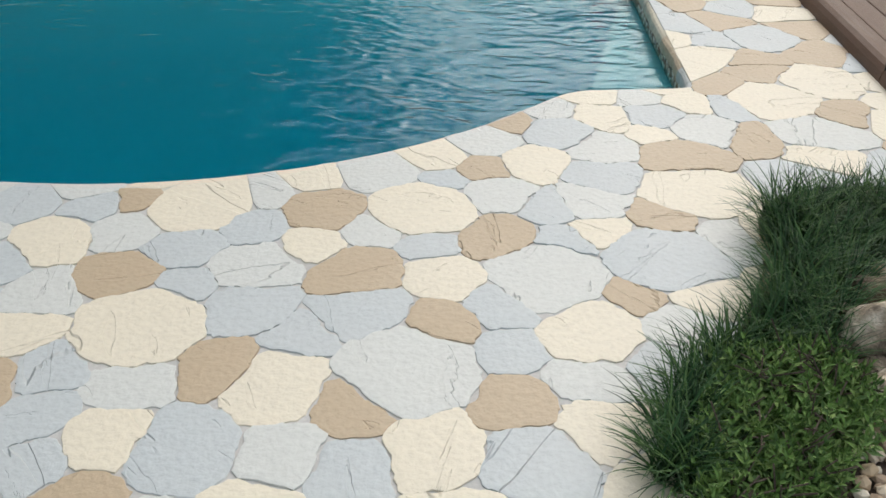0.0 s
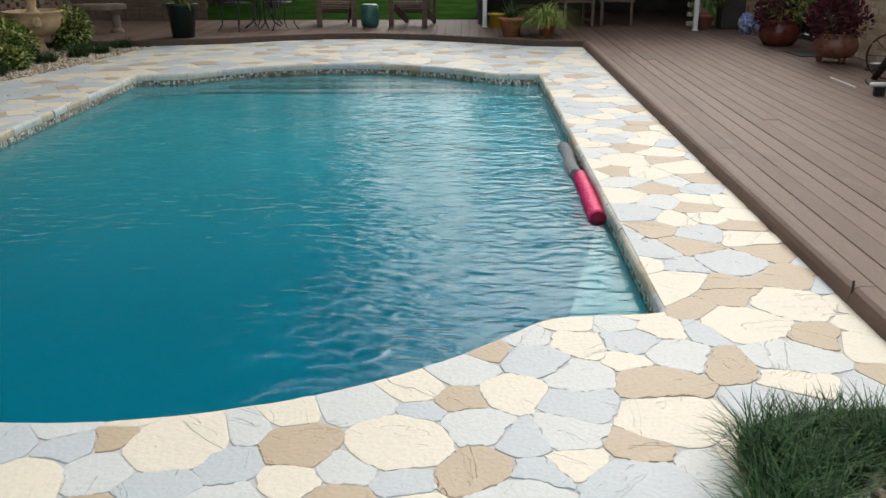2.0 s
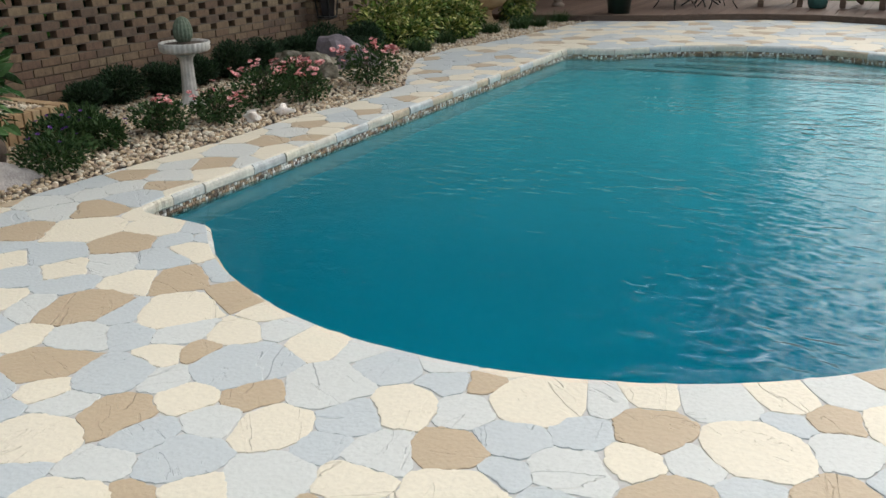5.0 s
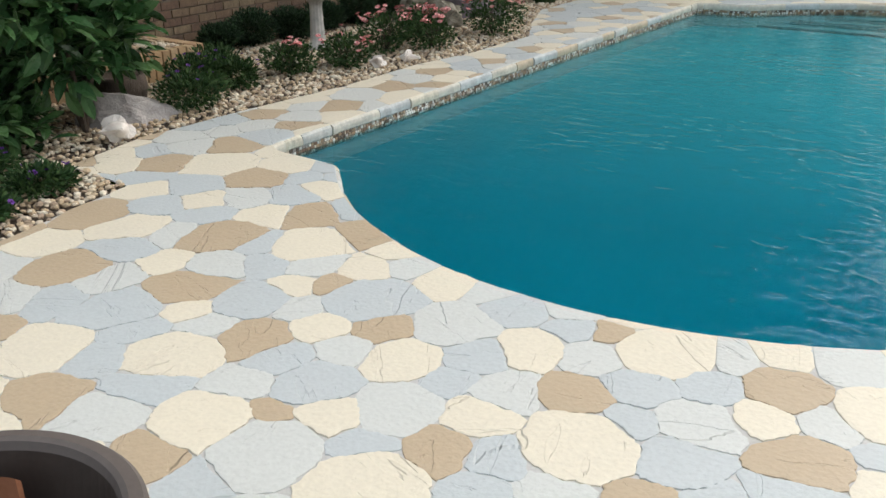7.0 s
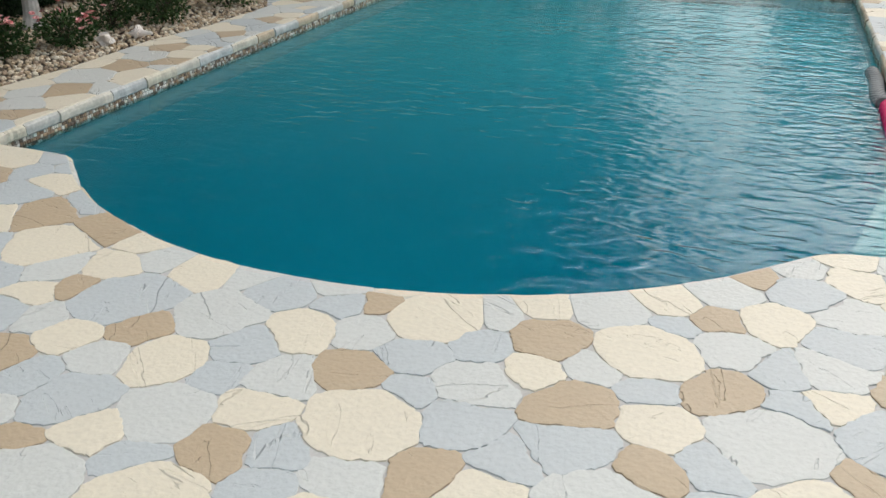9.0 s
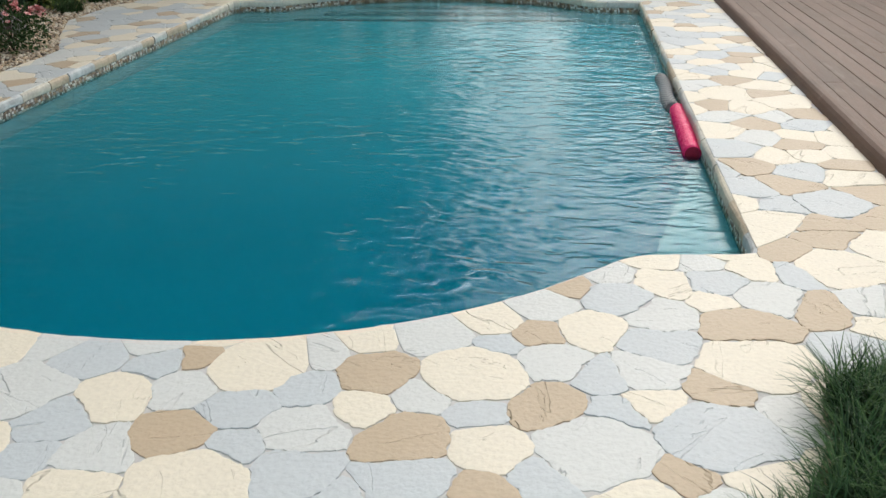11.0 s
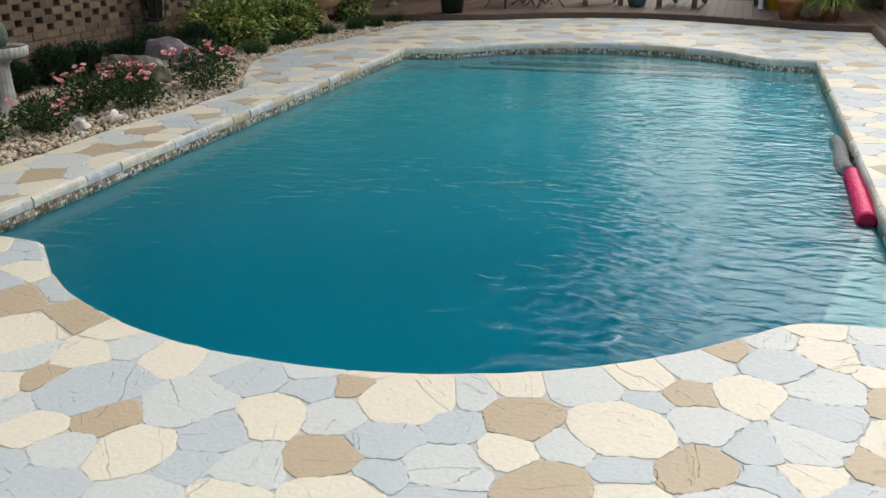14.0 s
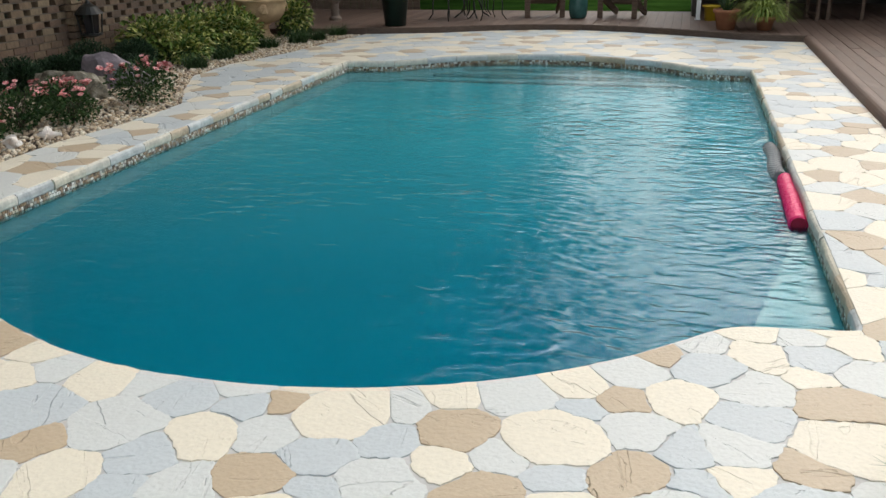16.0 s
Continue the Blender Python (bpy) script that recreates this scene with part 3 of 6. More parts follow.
POOL = pool_outline()
BED_W = [(-3.7, -3.0), (-3.75, 1.2), (-3.85, 2.1), (-3.95, 2.45), (-4.02, 2.86), (-4.62, 2.90), (-4.76, 3.5), (-4.72, 4.4), (-4.62, 5.4), (-4.64, 6.3), (-4.53, 6.9), (-4.52, 8.0), (-4.9, 8.7), (-5.3, 9.6), (-5.33, 10.6), (-5.05, 11.6), (-4.85, 13.2), (-4.72, 14.02)]
BED_E = [(1.84, 3.10), (1.25, 3.03), (1.0, 2.90), (0.92, 2.5), (0.80, 2.25), (0.68, 2.0), (0.55, 1.72), (0.50, 1.3), (0.58, 0.6), (0.75, -0.5), (0.9, -3.0)]
DECK_N = [(-7.0, 13.6), (-4.72, 14.02), (-3.6, 14.32), (-2.9, 14.70), (-2.2, 14.93), (-1.4, 14.99), (-0.5, 14.73), (0.38, 14.30), (1.0, 13.96), (1.84, 13.80)]
PAVING = BED_E[::-1] + DECK_N[:0:-1] + BED_W[::-1][1:]


def inside(x, y, poly):
    hit = False
    j = len(poly) - 1
    for i in range(len(poly)):
        (xi, yi), (xj, yj) = poly[i], poly[j]
        if (yi > y) != (yj > y) and x < (xj - xi) * (y - yi) / (yj - yi) + xi:
            hit = not hit
        j = i
    return hit


def nearest(x, y, poly):
    best, at = 1e9, None
    for i in range(len(poly)):
        (ax, ay), (bx, by) = poly[i - 1], poly[i]
        dx, dy = bx - ax, by - ay
        t = max(0, min(1, ((x - ax) * dx + (y - ay) * dy) / (dx * dx + dy * dy + 1e-12)))
        px, py = ax + t * dx, ay + t * dy
        d = (px - x) ** 2 + (py - y) ** 2
        if d < best:
            best, at = d, (px, py)
    return math.sqrt(best), at


def sheet(name, outer, holes, z, material):
    """A flat sheet between an outline and holes."""
    bm = bmesh.new()
    for loop in (outer, *holes):
        vs = [bm.verts.new((x, y, z)) for x, y in loop]
        for i in range(len(vs)):
            bm.edges.new((vs[i - 1], vs[i]))
    bmesh.ops.triangle_fill(bm, edges=bm.edges[:], use_beauty=True, use_dissolve=False, normal=(0, 0, 1))
    bmesh.ops.recalc_face_normals(bm, faces=bm.faces[:])
    if bm.faces and bm.faces[:][0].normal.z < 0:
        bmesh.ops.reverse_faces(bm, faces=bm.faces[:])
    return part(name, bm, material)


WIDE = 600
ground = tagged(sheet("ground", [(-WIDE, -WIDE), (WIDE, -WIDE), (WIDE, WIDE), (-WIDE, WIDE)], [POOL], -0.06, LAWN), "mown green lawn reaching away behind the deck", "ground", kind="structure")
pavement = tagged(sheet("pavement", PAVING, [POOL], -0.003, MORTAR), "stamped flagstone pool surround in cream, tan and pale grey", "pavement", kind="structure")

# ---- pool shell and water ----
pool = tagged(new("pool"), "rectangular swimming pool with bowed ends and teal water", "pool", kind="structure")
deep = lambda y: -1.9 + 0.75 * max(0, min(1, (y - 5.0) / 4.5))
n = len(POOL)
shell_v = [(x, y, -0.02) for x, y in POOL] + [(x, y, -2.2) for x, y in POOL]
part("basin_wall", (shell_v, [(i, (i + 1) % n, n + (i + 1) % n, n + i) for i in range(n)]), PLASTER, pool)
fl_v, fl_f = [], []
for j in range(13):
    y = 2.7 + 9.6 * j / 12
    fl_v += [(-4.2, y, deep(y)), (1.3, y, deep(y))]
    if j:
        k = 2 * j
        fl_f.append((k - 2, k - 1, k + 1, k))
part("basin_floor", (fl_v, fl_f), PLASTER, pool)
for y, z, x0, x1 in ((11.78, -0.165, -3.0, 0.0), (11.55, -0.205, -3.2, 0.15), (11.27, -0.25, -3.25, 0.25)):
    step = part("step", cbox(x0, x1, y, 12.2, z - 0.3, z, 0.02), PLASTER, pool)
    part("nosing", cbox(x0, x1, y - 0.006, y + 0.045, z - 0.05, z + 0.006, 0.004), NOSING, step, "dark tiled edge of the step")
seat = [(XR + 0.05, YN - 0.1), (XR + 0.05, 5.85), (XR - 0.03, 5.80), (0.51, YN + 0.02), (0.48, YN - 0.1)]
m = len(seat)
part("corner_seat", ([(x, y, -0.165) for x, y in seat] + [(x, y, -2.0) for x, y in seat], [tuple(range(m))] + [(i2, (i2 + 1) % m, m + (i2 + 1) % m, m + i2) for i2 in range(m)]), SHELF, pool)
water = tagged(sheet("water", POOL, [], WATER_Z, WATER), "clear teal pool water with small ripples", "water", kind="structure")
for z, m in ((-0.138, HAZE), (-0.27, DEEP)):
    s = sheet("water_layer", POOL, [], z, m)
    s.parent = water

# waterline mosaic
rng = random.Random(5)
tv, tf = [], []
gv, gf = [], []
length = [0.0]
for i in range(n):
    a, b = POOL[i], POOL[(i + 1) % n]
    length.append(length[-1] + math.dist(a, b))


def along(s):
    s %= length[-1]
    i = max(0, next((k for k in range(n) if length[k + 1] >= s), n - 1))
    a, b = POOL[i], POOL[(i + 1) % n]
    t = (s - length[i]) / max(1e-9, length[i + 1] - length[i])
    d = Vector((b[0] - a[0], b[1] - a[1], 0)).normalized()
    return Vector((a[0] + t * (b[0] - a[0]), a[1] + t * (b[1] - a[1]), 0)), d, Vector((-d.y, d.x, 0))


# the outline runs counter-clockwise or not: point the inward normal to the middle
p0, d0, n0 = along(1.0)
TURN = 1 if (Vector((MID, 7.5, 0)) - p0).dot(n0) > 0 else -1
for row in range(3):
    s = rng.uniform(0, 0.03)
    z1 = -0.076 - row * 0.024
    while s < length[-1]:
        w = rng.uniform(0.014, 0.036)
        p, d, q = along(s + w / 2)
        q = q * TURN
        h = 0.0112 + rng.uniform(-0.002, 0.0006)
        c = p + Vector((0, 0, z1 - 0.012)) + q * 0.004
        k = len(tv)
        for dz, ww, out in ((h, 1, 0), (-h, 1, 0), (h * 0.8, 0.9, 0.004), (-h * 0.8, 0.9, 0.004)):
            jit = rng.uniform(-0.003, 0.003)
            tv += [tuple(c - d * (w / 2 - 0.002) * ww + q * out + Vector((0, 0, dz + jit))), tuple(c + d * (w / 2 - 0.002) * ww + q * out + Vector((0, 0, dz - jit)))]
        tf += [(k + 4, k + 5, k + 7, k + 6), (k, k + 1, k + 5, k + 4), (k + 2, k + 3, k + 7, k + 6), (k, k + 4, k + 6, k + 2), (k + 1, k + 3, k + 7, k + 5)]
        s += w
tiles = tagged(part("waterline_tiles", (tv, tf), TILE, pool), kind="stuff")
off = [along(x)[0] + along(x)[2] * TURN * 0.004 for x in (length[i] + 1e-4 for i in range(n))]
part("grout", ([(p.x, p.y, -0.06) for p in off] + [(p.x, p.y, -0.152) for p in off], [(i, (i + 1) % n, n + (i + 1) % n, n + i) for i in range(n)]), GROUT, pool)

# coping: rounded edge stones round the whole basin
PROFILE = [(-0.10, -0.006), (-0.035, 0.001), (-0.004, 0.0), (0.010, -0.005), (0.019, -0.015), (0.022, -0.034), (0.020, -0.064), (0.014, -0.073), (0.0, -0.076)]
s = 0.0
while s < length[-1] - 0.05:
    w = min(rng.uniform(0.28, 0.58), length[-1] - s)
    v, f = [], []
    steps = 7
    for j in range(steps):
        t = j / (steps - 1)
        p, d, q = along(s + 0.004 + (w - 0.008) * t)
        q = q * TURN
        wob = 0.005 * math.sin(5 * t + s * 7) + 0.003 * math.sin(17 * t + s * 3)
        for o, z in PROFILE:
            v.append(tuple(p + q * (o + (wob if o > -0.05 else 0)) + Vector((0, 0, z - (0.003 if j in (0, steps - 1) and o > 0 else 0)))))
    m = len(PROFILE)
    for j in range(steps - 1):
        for i in range(m - 1):
            f.append((j * m + i, (j + 1) * m + i, (j + 1) * m + i + 1, j * m + i + 1))
    f += [tuple(range(m)), tuple(range((steps - 1) * m, steps * m))]
    part("coping_stone", (v, f), COPING, pavement, smooth=False)
    s += w

# ---- deck ----
deck = tagged(new("deck"), "weathered brown timber deck one low step above the paving", "deck", kind="structure")
BW = 0.138


def deck_board(x, y0, y1):
    g0, g1 = (rng.choice((0.0008, 0.0012, 0.002, 0.0038)) for _ in range(2))
    part("board", cbox(x + g0, x + BW - g1, y0, y1, DECK_Z - 0.03 + rng.uniform(-0.0015, 0.0015), DECK_Z + rng.uniform(-0.0015, 0.0015), 0.0025), BOARD, deck)


x = DECK_X + 0.10
while x < 7.0:
    cut = rng.uniform(5.5, 12.5)
    deck_board(x, -3.0, cut - 0.002)
    deck_board(x, cut + 0.002, 19.5)
    x += BW
NOSE = [(0.098, DECK_Z - 0.03), (0.098, DECK_Z), (0.045, DECK_Z + 0.001), (0.020, DECK_Z - 0.004), (0.0, DECK_Z - 0.018), (-0.014, DECK_Z - 0.042), (-0.018, DECK_Z - 0.07), (-0.018, -0.012), (0.02, -0.012)]
for y0, y1 in ((-3.0, 4.0), (4.006, 13.82)):
    k = len(NOSE)
    part("edge_board", ([(DECK_X + a, y, z) for y in (y0, y1) for a, z in NOSE], [(q, (q + 1) % k, k + (q + 1) % k, k + q) for q in range(k)] + [tuple(range(k)), tuple(range(2 * k - 1, k - 1, -1))]), BOARD, deck)


def front_y(x):
    for (ax, ay), (bx, by) in zip(DECK_N, DECK_N[1:]):
        if ax <= x <= bx:
            return ay + (by - ay) * (x - ax) / (bx - ax)
    return 13.8


x = DECK_X + 0.10 - BW
while x > -8.5:
    deck_board(x, max(front_y(x), front_y(x + BW)) + 0.03 if x > -7 else 13.9, 17.4 if x < 0.3 else 19.5)
    x -= BW
for (ax, ay), (bx, by) in zip(DECK_N, DECK_N[1:]):
    part("fascia", bar((ax, ay + 0.02, 0.035), (bx, by + 0.02, 0.035), 0.03, 0.108), FASCIA, deck)

# ---- garden wall of old brick, pierced above ----
WALL_X, COURSE, BL = -6.95, 0.079, 0.20
wall_west = tagged(new("wall_west"), "old brick garden wall with a pierced lattice upper half", "wall", kind="structure")
part("core", cbox(WALL_X - 0.09, WALL_X - 0.012, 0.0, 16.5, -0.06, 0.475, 0), LIME, wall_west)
brick_me = mesh("brick", *cbox(-0.10, 0.0, -BL / 2, BL / 2, -0.0345, 0.0345, 0.003), BRICK)
bricks = []
for c in range(24):
    z = 0.04 + c * COURSE
    if c < 6 or c > 21:
        y = 0.2 + (0.105 if c % 2 else 0)
        while y < 16.4:
            bricks.append((y, z))
            y += 0.210
    else:
        y = 0.2 + (0.152 if c % 2 else 0)
        while y < 16.4:
            bricks.append((y, z))
            y += 0.304
brick_geo = cbox(-0.10, 0.0, -BL / 2, BL / 2, -0.0345, 0.0345, 0.003)
part("bed_joints", join(*[cbox(WALL_X - 0.094, WALL_X - 0.006, 0.1, 16.45, 0.04 + c * COURSE + 0.033, 0.04 + (c + 1) * COURSE - 0.033, 0) for c in range(5, 23)]), LIME, wall_west)
bricks.sort(key=lambda b: abs(b[0] - 7.0) + 3 * abs(b[1] - 0.6))
rest = []
for i, (y, z) in enumerate(bricks):
    at = pose(WALL_X + rng.uniform(-0.003, 0.003), y + rng.uniform(-0.003, 0.003), z, rng.uniform(-0.8, 0.8), 0, rng.uniform(-0.6, 0.6))
    if i < 300:
        ob = new("brick", brick_me)
        ob.parent, ob.matrix_basis = wall_west, at
    else:
        rest.append(moved(brick_geo, at))
tagged(part("brick_courses", join(*rest), BRICKS, wall_west), kind="stuff")
for y in (9.85, 15.2):
    v = []
    for c in range(24):
        for k in range(2):
            v.append(moved(brick_geo, pose(WALL_X + 0.11, y + (k - 0.5) * 0.212 + (0.0 if c % 2 else 0.02), 0.04 + c * COURSE)))
    part("pier", join(*v), BRICKS, wall_west)

# Hedge and soil are added, not known here, to darken the wall's openings.
hedge_geo = [leaves(900, (0, y, 0.95), (0.45, 0.75, 1.05), 0.16, random.Random(int(y * 10)), 0.5) for y in np.arange(1.0, 16.5, 0.9)]
tagged(part("hedge", moved(join(*hedge_geo), pose(WALL_X - 0.62, 0, 0)), DARKL), "dark dense hedge added close behind the brick wall to darken its openings", "hedge", kind="stuff")
soil_strip = tagged(part("hedge_soil", cbox(WALL_X - 2.6, WALL_X - 0.12, 0.0, 16.5, -0.06, -0.03, 0), SOIL), "bare dark soil added under the hedge, hiding the lawn", "soil", kind="structure")

# ---- beds ----
bed_west = tagged(sheet("garden_bed", BED_W + [(-6.95, 13.7), (-6.95, -3.0)], [], -0.02, SOIL), "pebble-covered garden bed along the brick wall", "garden bed", kind="structure")
bed_east = tagged(sheet("garden_bed", BED_E[::-1] + [(1.82, 3.08), (1.82, -3.0)], [], -0.02, SOIL), "planted bed of grass, rocks and pebbles beside the deck", "garden bed", kind="structure")


def pebbles(poly, box, step, size, seed, keep=lambda x, y: True):
    r = random.Random(seed)
    base = rock(1, 1, 1, 1, 0.0, 1)
    v, f = [], []
    y = box[2]
    while y < box[3]:
        x = box[0]
        while x < box[1]:
            px, py = x + r.uniform(-0.5, 0.5) * step, y + r.uniform(-0.5, 0.5) * step
            if inside(px, py, poly) and keep(px, py):
                s = size * r.uniform(0.55, 1.2)
                m = pose(px, py, r.uniform(-0.01, 0.012), r.uniform(-20, 20), r.uniform(-20, 20), r.uniform(0, 360)) @ Matrix.Diagonal((s, s * r.uniform(0.6, 0.95), s * r.uniform(0.45, 0.75), 1))
                k = len(v)
                v += [tuple(m @ Vector(q)) for q in base[0]]
                f += [tuple(i + k for i in q) for q in base[1]]
            x += step
        y += step
    return v, f


peb_w = pebbles(BED_W + [(-6.95, 13.7), (-6.95, -3.0)], (-6.9, -3.7, 1.6, 13.9), 0.042, 0.025, 3)
tagged(part("pebbles", peb_w, PEBBLE), "cream and brown river pebbles covering the garden bed", "pebbles", kind="stuff")
peb_e = pebbles(BED_E[::-1] + [(1.82, 3.08), (1.82, -3.0)], (0.9, 1.84, 0.9, 2.7), 0.036, 0.024, 4)
tagged(part("pebbles", peb_e, PEBBLE), "brown and cream pebbles among the rocks", "pebbles", kind="stuff")

# ---- unseen trees behind the wall and the lawn, added to block the sky ----


def tree(name, height, crown, leaf, count, seed, label):
    r = random.Random(seed)
    t = thing(name, (0, 0, 0), label, "tree")
    trunk = tube([(0, 0, -0.1), (0.06, 0.03, height * 0.25), (-0.05, 0.05, height * 0.45), (0.05, 0, height * 0.62)], [0.16, 0.13, 0.10, 0.06], 10)
    part("trunk", trunk, BARK, t, smooth=True)
    clumps = []
    for k in range(7):
        a = 2 * math.pi * k / 7 + r.uniform(-0.3, 0.3)
        z0 = height * r.uniform(0.35, 0.55)
        tip = (math.cos(a) * crown * r.uniform(0.5, 0.85), math.sin(a) * crown * r.uniform(0.5, 0.85), height * r.uniform(0.55, 0.92))
        part("limb", tube([(0, 0, z0), (tip[0] * 0.5, tip[1] * 0.5, (z0 + tip[2]) / 2 + 0.1), tip], [0.06, 0.04, 0.015], 6), BARK, t)
        clumps.append(leaves(count // 9, tip, (crown * 0.55, crown * 0.55, height * 0.22), leaf, r))
    clumps.append(leaves(count // 5, (0, 0, height * 0.78), (crown * 0.7, crown * 0.7, height * 0.24), leaf, r))
    clumps.append(leaves(count // 5, (0, 0, height * 0.40), (crown * 0.62, crown * 0.62, height * 0.26), leaf, r))
    part("crown", join(*clumps), DARKL, t)
    return t


shade_tree = tree("tree", 5.4, 1.9, 0.20, 7000, 11, "dense dark-leaved tree, unseen, added behind the brick wall to block the sky")
shade_tree.matrix_basis = pose(-8.4, 4.5, -0.06)
tagged(shade_tree, group="trees beyond the wall")
for x, y, s, a in ((-8.5, 7.6, 1.95, 60), (-8.6, 10.8, 1.95, 140), (-9.6, 14.2, 2.1, 200), (-8.4, 18.6, 2.2, 280), (-6.2, 23.5, 2.5, 30), (-11.5, 23.0, 2.4, 100), (-4.6, 22.6, 1.25, 170), (-7.6, 22.2, 1.2, 15), (-9.8, 20.8, 1.3, 85), (-8.6, 25.5, 1.7, 240), (-5.4, 26.2, 1.6, 330), (-8.5, 1.4, 1.9, 320)):
    shade_tree.scale = (s, s, s)
    copy_thing(shade_tree, pose(x, y, -0.06, 0, 0, a))
shade_tree.scale = (1.8, 1.8, 1.8)

# ---- house side and covered patio ----
HOUSE_X = 5.05
wall_east = tagged(new("wall_east"), "tan brick house wall rising from the deck", "wall", kind="structure")
part("core", cbox(HOUSE_X + 0.012, HOUSE_X + 0.2, -3.0, 12.0, DECK_Z, 2.7, 0), LIME, wall_east)
tb = cbox(0.0, 0.1, -0.109, 0.109, -0.038, 0.038, 0.004)
tb_me = mesh("brick", *tb, mat("tan_brick_piece", [(0.52, 0.36, 0.23), (0.46, 0.30, 0.19), (0.56, 0.42, 0.29), (0.60, 0.47, 0.34)], per="object", scale=14, fine=120, rough=0.9, vary=0.15, bump=0.4))
rest = []
for c in range(30):
    y = 5.0 + (0.115 if c % 2 else 0)
    while y < 11.9:
        at = pose(HOUSE_X + rng.uniform(-0.002, 0.002), y, DECK_Z + 0.045 + c * COURSE)
        if c < 13 and y > 8.4:
            ob = new("brick", tb_me)
            ob.parent, ob.matrix_basis = wall_east, at
        else:
            rest.append(moved(tb, at))
        y += 0.229
tagged(part("brick_courses", join(*rest), TANBRICK, wall_east), kind="stuff")
GLASS = mat("dark_door_glass", [(0.01, 0.011, 0.012), (0.014, 0.014, 0.015)], rough=0.06, bump=0.0, vary=0.02)
door_1 = tagged(new("door_1"), "dark glazed patio doors in a black frame", "door", kind="structure")
for k in range(3):
    y0 = 12.0 + k * 1.03
    part("pane", cbox(HOUSE_X + 0.06, HOUSE_X + 0.08, y0 + 0.07, y0 + 0.97, DECK_Z + 0.1, 2.3, 0.002), GLASS, door_1)
    for a, b in (((HOUSE_X + 0.07, y0 + 0.035, DECK_Z), (HOUSE_X + 0.07, y0 + 0.035, 2.4)), ((HOUSE_X + 0.07, y0 + 1.0, DECK_Z), (HOUSE_X + 0.07, y0 + 1.0, 2.4)), ((HOUSE_X + 0.07, y0 + 0.07, DECK_Z + 0.05), (HOUSE_X + 0.07, y0 + 0.97, DECK_Z + 0.05)), ((HOUSE_X + 0.07, y0 + 0.07, 2.35), (HOUSE_X + 0.07, y0 + 0.97, 2.35))):
        part("door_frame", bar(a, b, 0.07, 0.07), IRON, door_1)
wall_patio = tagged(new("wall_north"), "dark rendered back wall of the covered patio", "wall", kind="structure")
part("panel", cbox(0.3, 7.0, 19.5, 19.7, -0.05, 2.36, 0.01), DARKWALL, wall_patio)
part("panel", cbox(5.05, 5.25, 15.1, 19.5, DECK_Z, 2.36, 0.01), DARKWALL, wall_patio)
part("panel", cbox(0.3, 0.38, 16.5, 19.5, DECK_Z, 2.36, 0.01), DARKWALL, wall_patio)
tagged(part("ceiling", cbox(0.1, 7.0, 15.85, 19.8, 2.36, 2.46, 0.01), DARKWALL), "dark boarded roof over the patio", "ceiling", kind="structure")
for x, y in ((0.40, 15.95), (3.84, 15.3)):
    p = thing("patio_post", (x, y, DECK_Z), "slim white painted patio post on the deck", "post", group="patio posts")
    part("shaft", cbox(-0.035, 0.035, -0.035, 0.035, 0.0, 2.27, 0.006), WHITE, p)
    part("foot_plate", cbox(-0.05, 0.05, -0.05, 0.05, 0.0, 0.012, 0.003), WHITE, p)

# ---- pots and planters ----


def pot(name, profile, material, place, label, soil_at=None, turn=0, n=36, group=""):
    t = thing(name, place, label, "plant pot", turn, group)
    part("body", lathe(profile, n), material, t, smooth=True)
    if soil_at:
        part("soil", lathe([(soil_at[0], soil_at[1] - 0.03), (soil_at[0], soil_at[1]), (0.001, soil_at[1] + 0.012)], 20), SOIL, t)
    return t


def bucket(r0, r1, h, wall=0.018, lip=0.02, liph=0.05):
    return [(r0, 0), (r1 - lip * 0.5, h - liph), (r1 + lip * 0.5, h - liph), (r1 + lip, h - 0.008), (r1 + lip * 0.6, h), (r1 - wall, h), (r1 - wall, h - liph), (r0 - wall * 0.5, 0.03), (0.001, 0.03)]


def plant(name, place, label, geos, category="plant", group=""):
    """geos: (part name, geometry, material)"""
    t = thing(name, place, label, category, group=group)
    for pn, g, m in geos:
        if pn == "flower":
            for at, me in g:
                part(pn, me, m, t).matrix_basis = at
        else:
            part(pn, g, m, t)
    return t


def heads(places, size, rng, material, kinds=4):
    """Single flowers that share a few meshes."""
    meshes = [mesh("flower", *blossoms([(0, 0, 0)], size * rng.uniform(0.8, 1.15), rng), material) for _ in range(kinds)]
    return [(pose(*p, rng.uniform(-35, 35), rng.uniform(-35, 35), rng.uniform(0, 360)), rng.choice(meshes)) for p in places]


R = random.Random(77)
pot("planter", bucket(0.17, 0.235, 0.52), GREENPOT, (-4.37, 14.48, DECK_Z), "tall dark green tapered planter on the deck", (0.21, 0.45))
plant("palm", (-4.37, 14.48, DECK_Z + 0.45), "arching green palm fronds in a tall planter", [("frond", blades(70, 0.06, 0.75, 0.035, R, 0.5, 0.5, 6), GOLDL)])
pot("garden_stool", [(0.11, 0), (0.14, 0.02), (0.155, 0.10), (0.16, 0.2), (0.155, 0.31), (0.14, 0.37), (0.13, 0.38), (0.115, 0.385), (0.001, 0.385)], TEAL, (-1.58, 16.02, DECK_Z), "teal glazed barrel pot between two wooden chairs")
pot("bucket", bucket(0.10, 0.125, 0.24, liph=0.03), YELLOW, (0.60, 15.86, DECK_Z), "yellow plastic bucket beside a white post", (0.10, 0.17))
pot("terracotta_pot", bucket(0.125, 0.185, 0.29), TERRA, (0.79, 14.52, DECK_Z), "round terracotta pot holding an aloe", (0.165, 0.24))
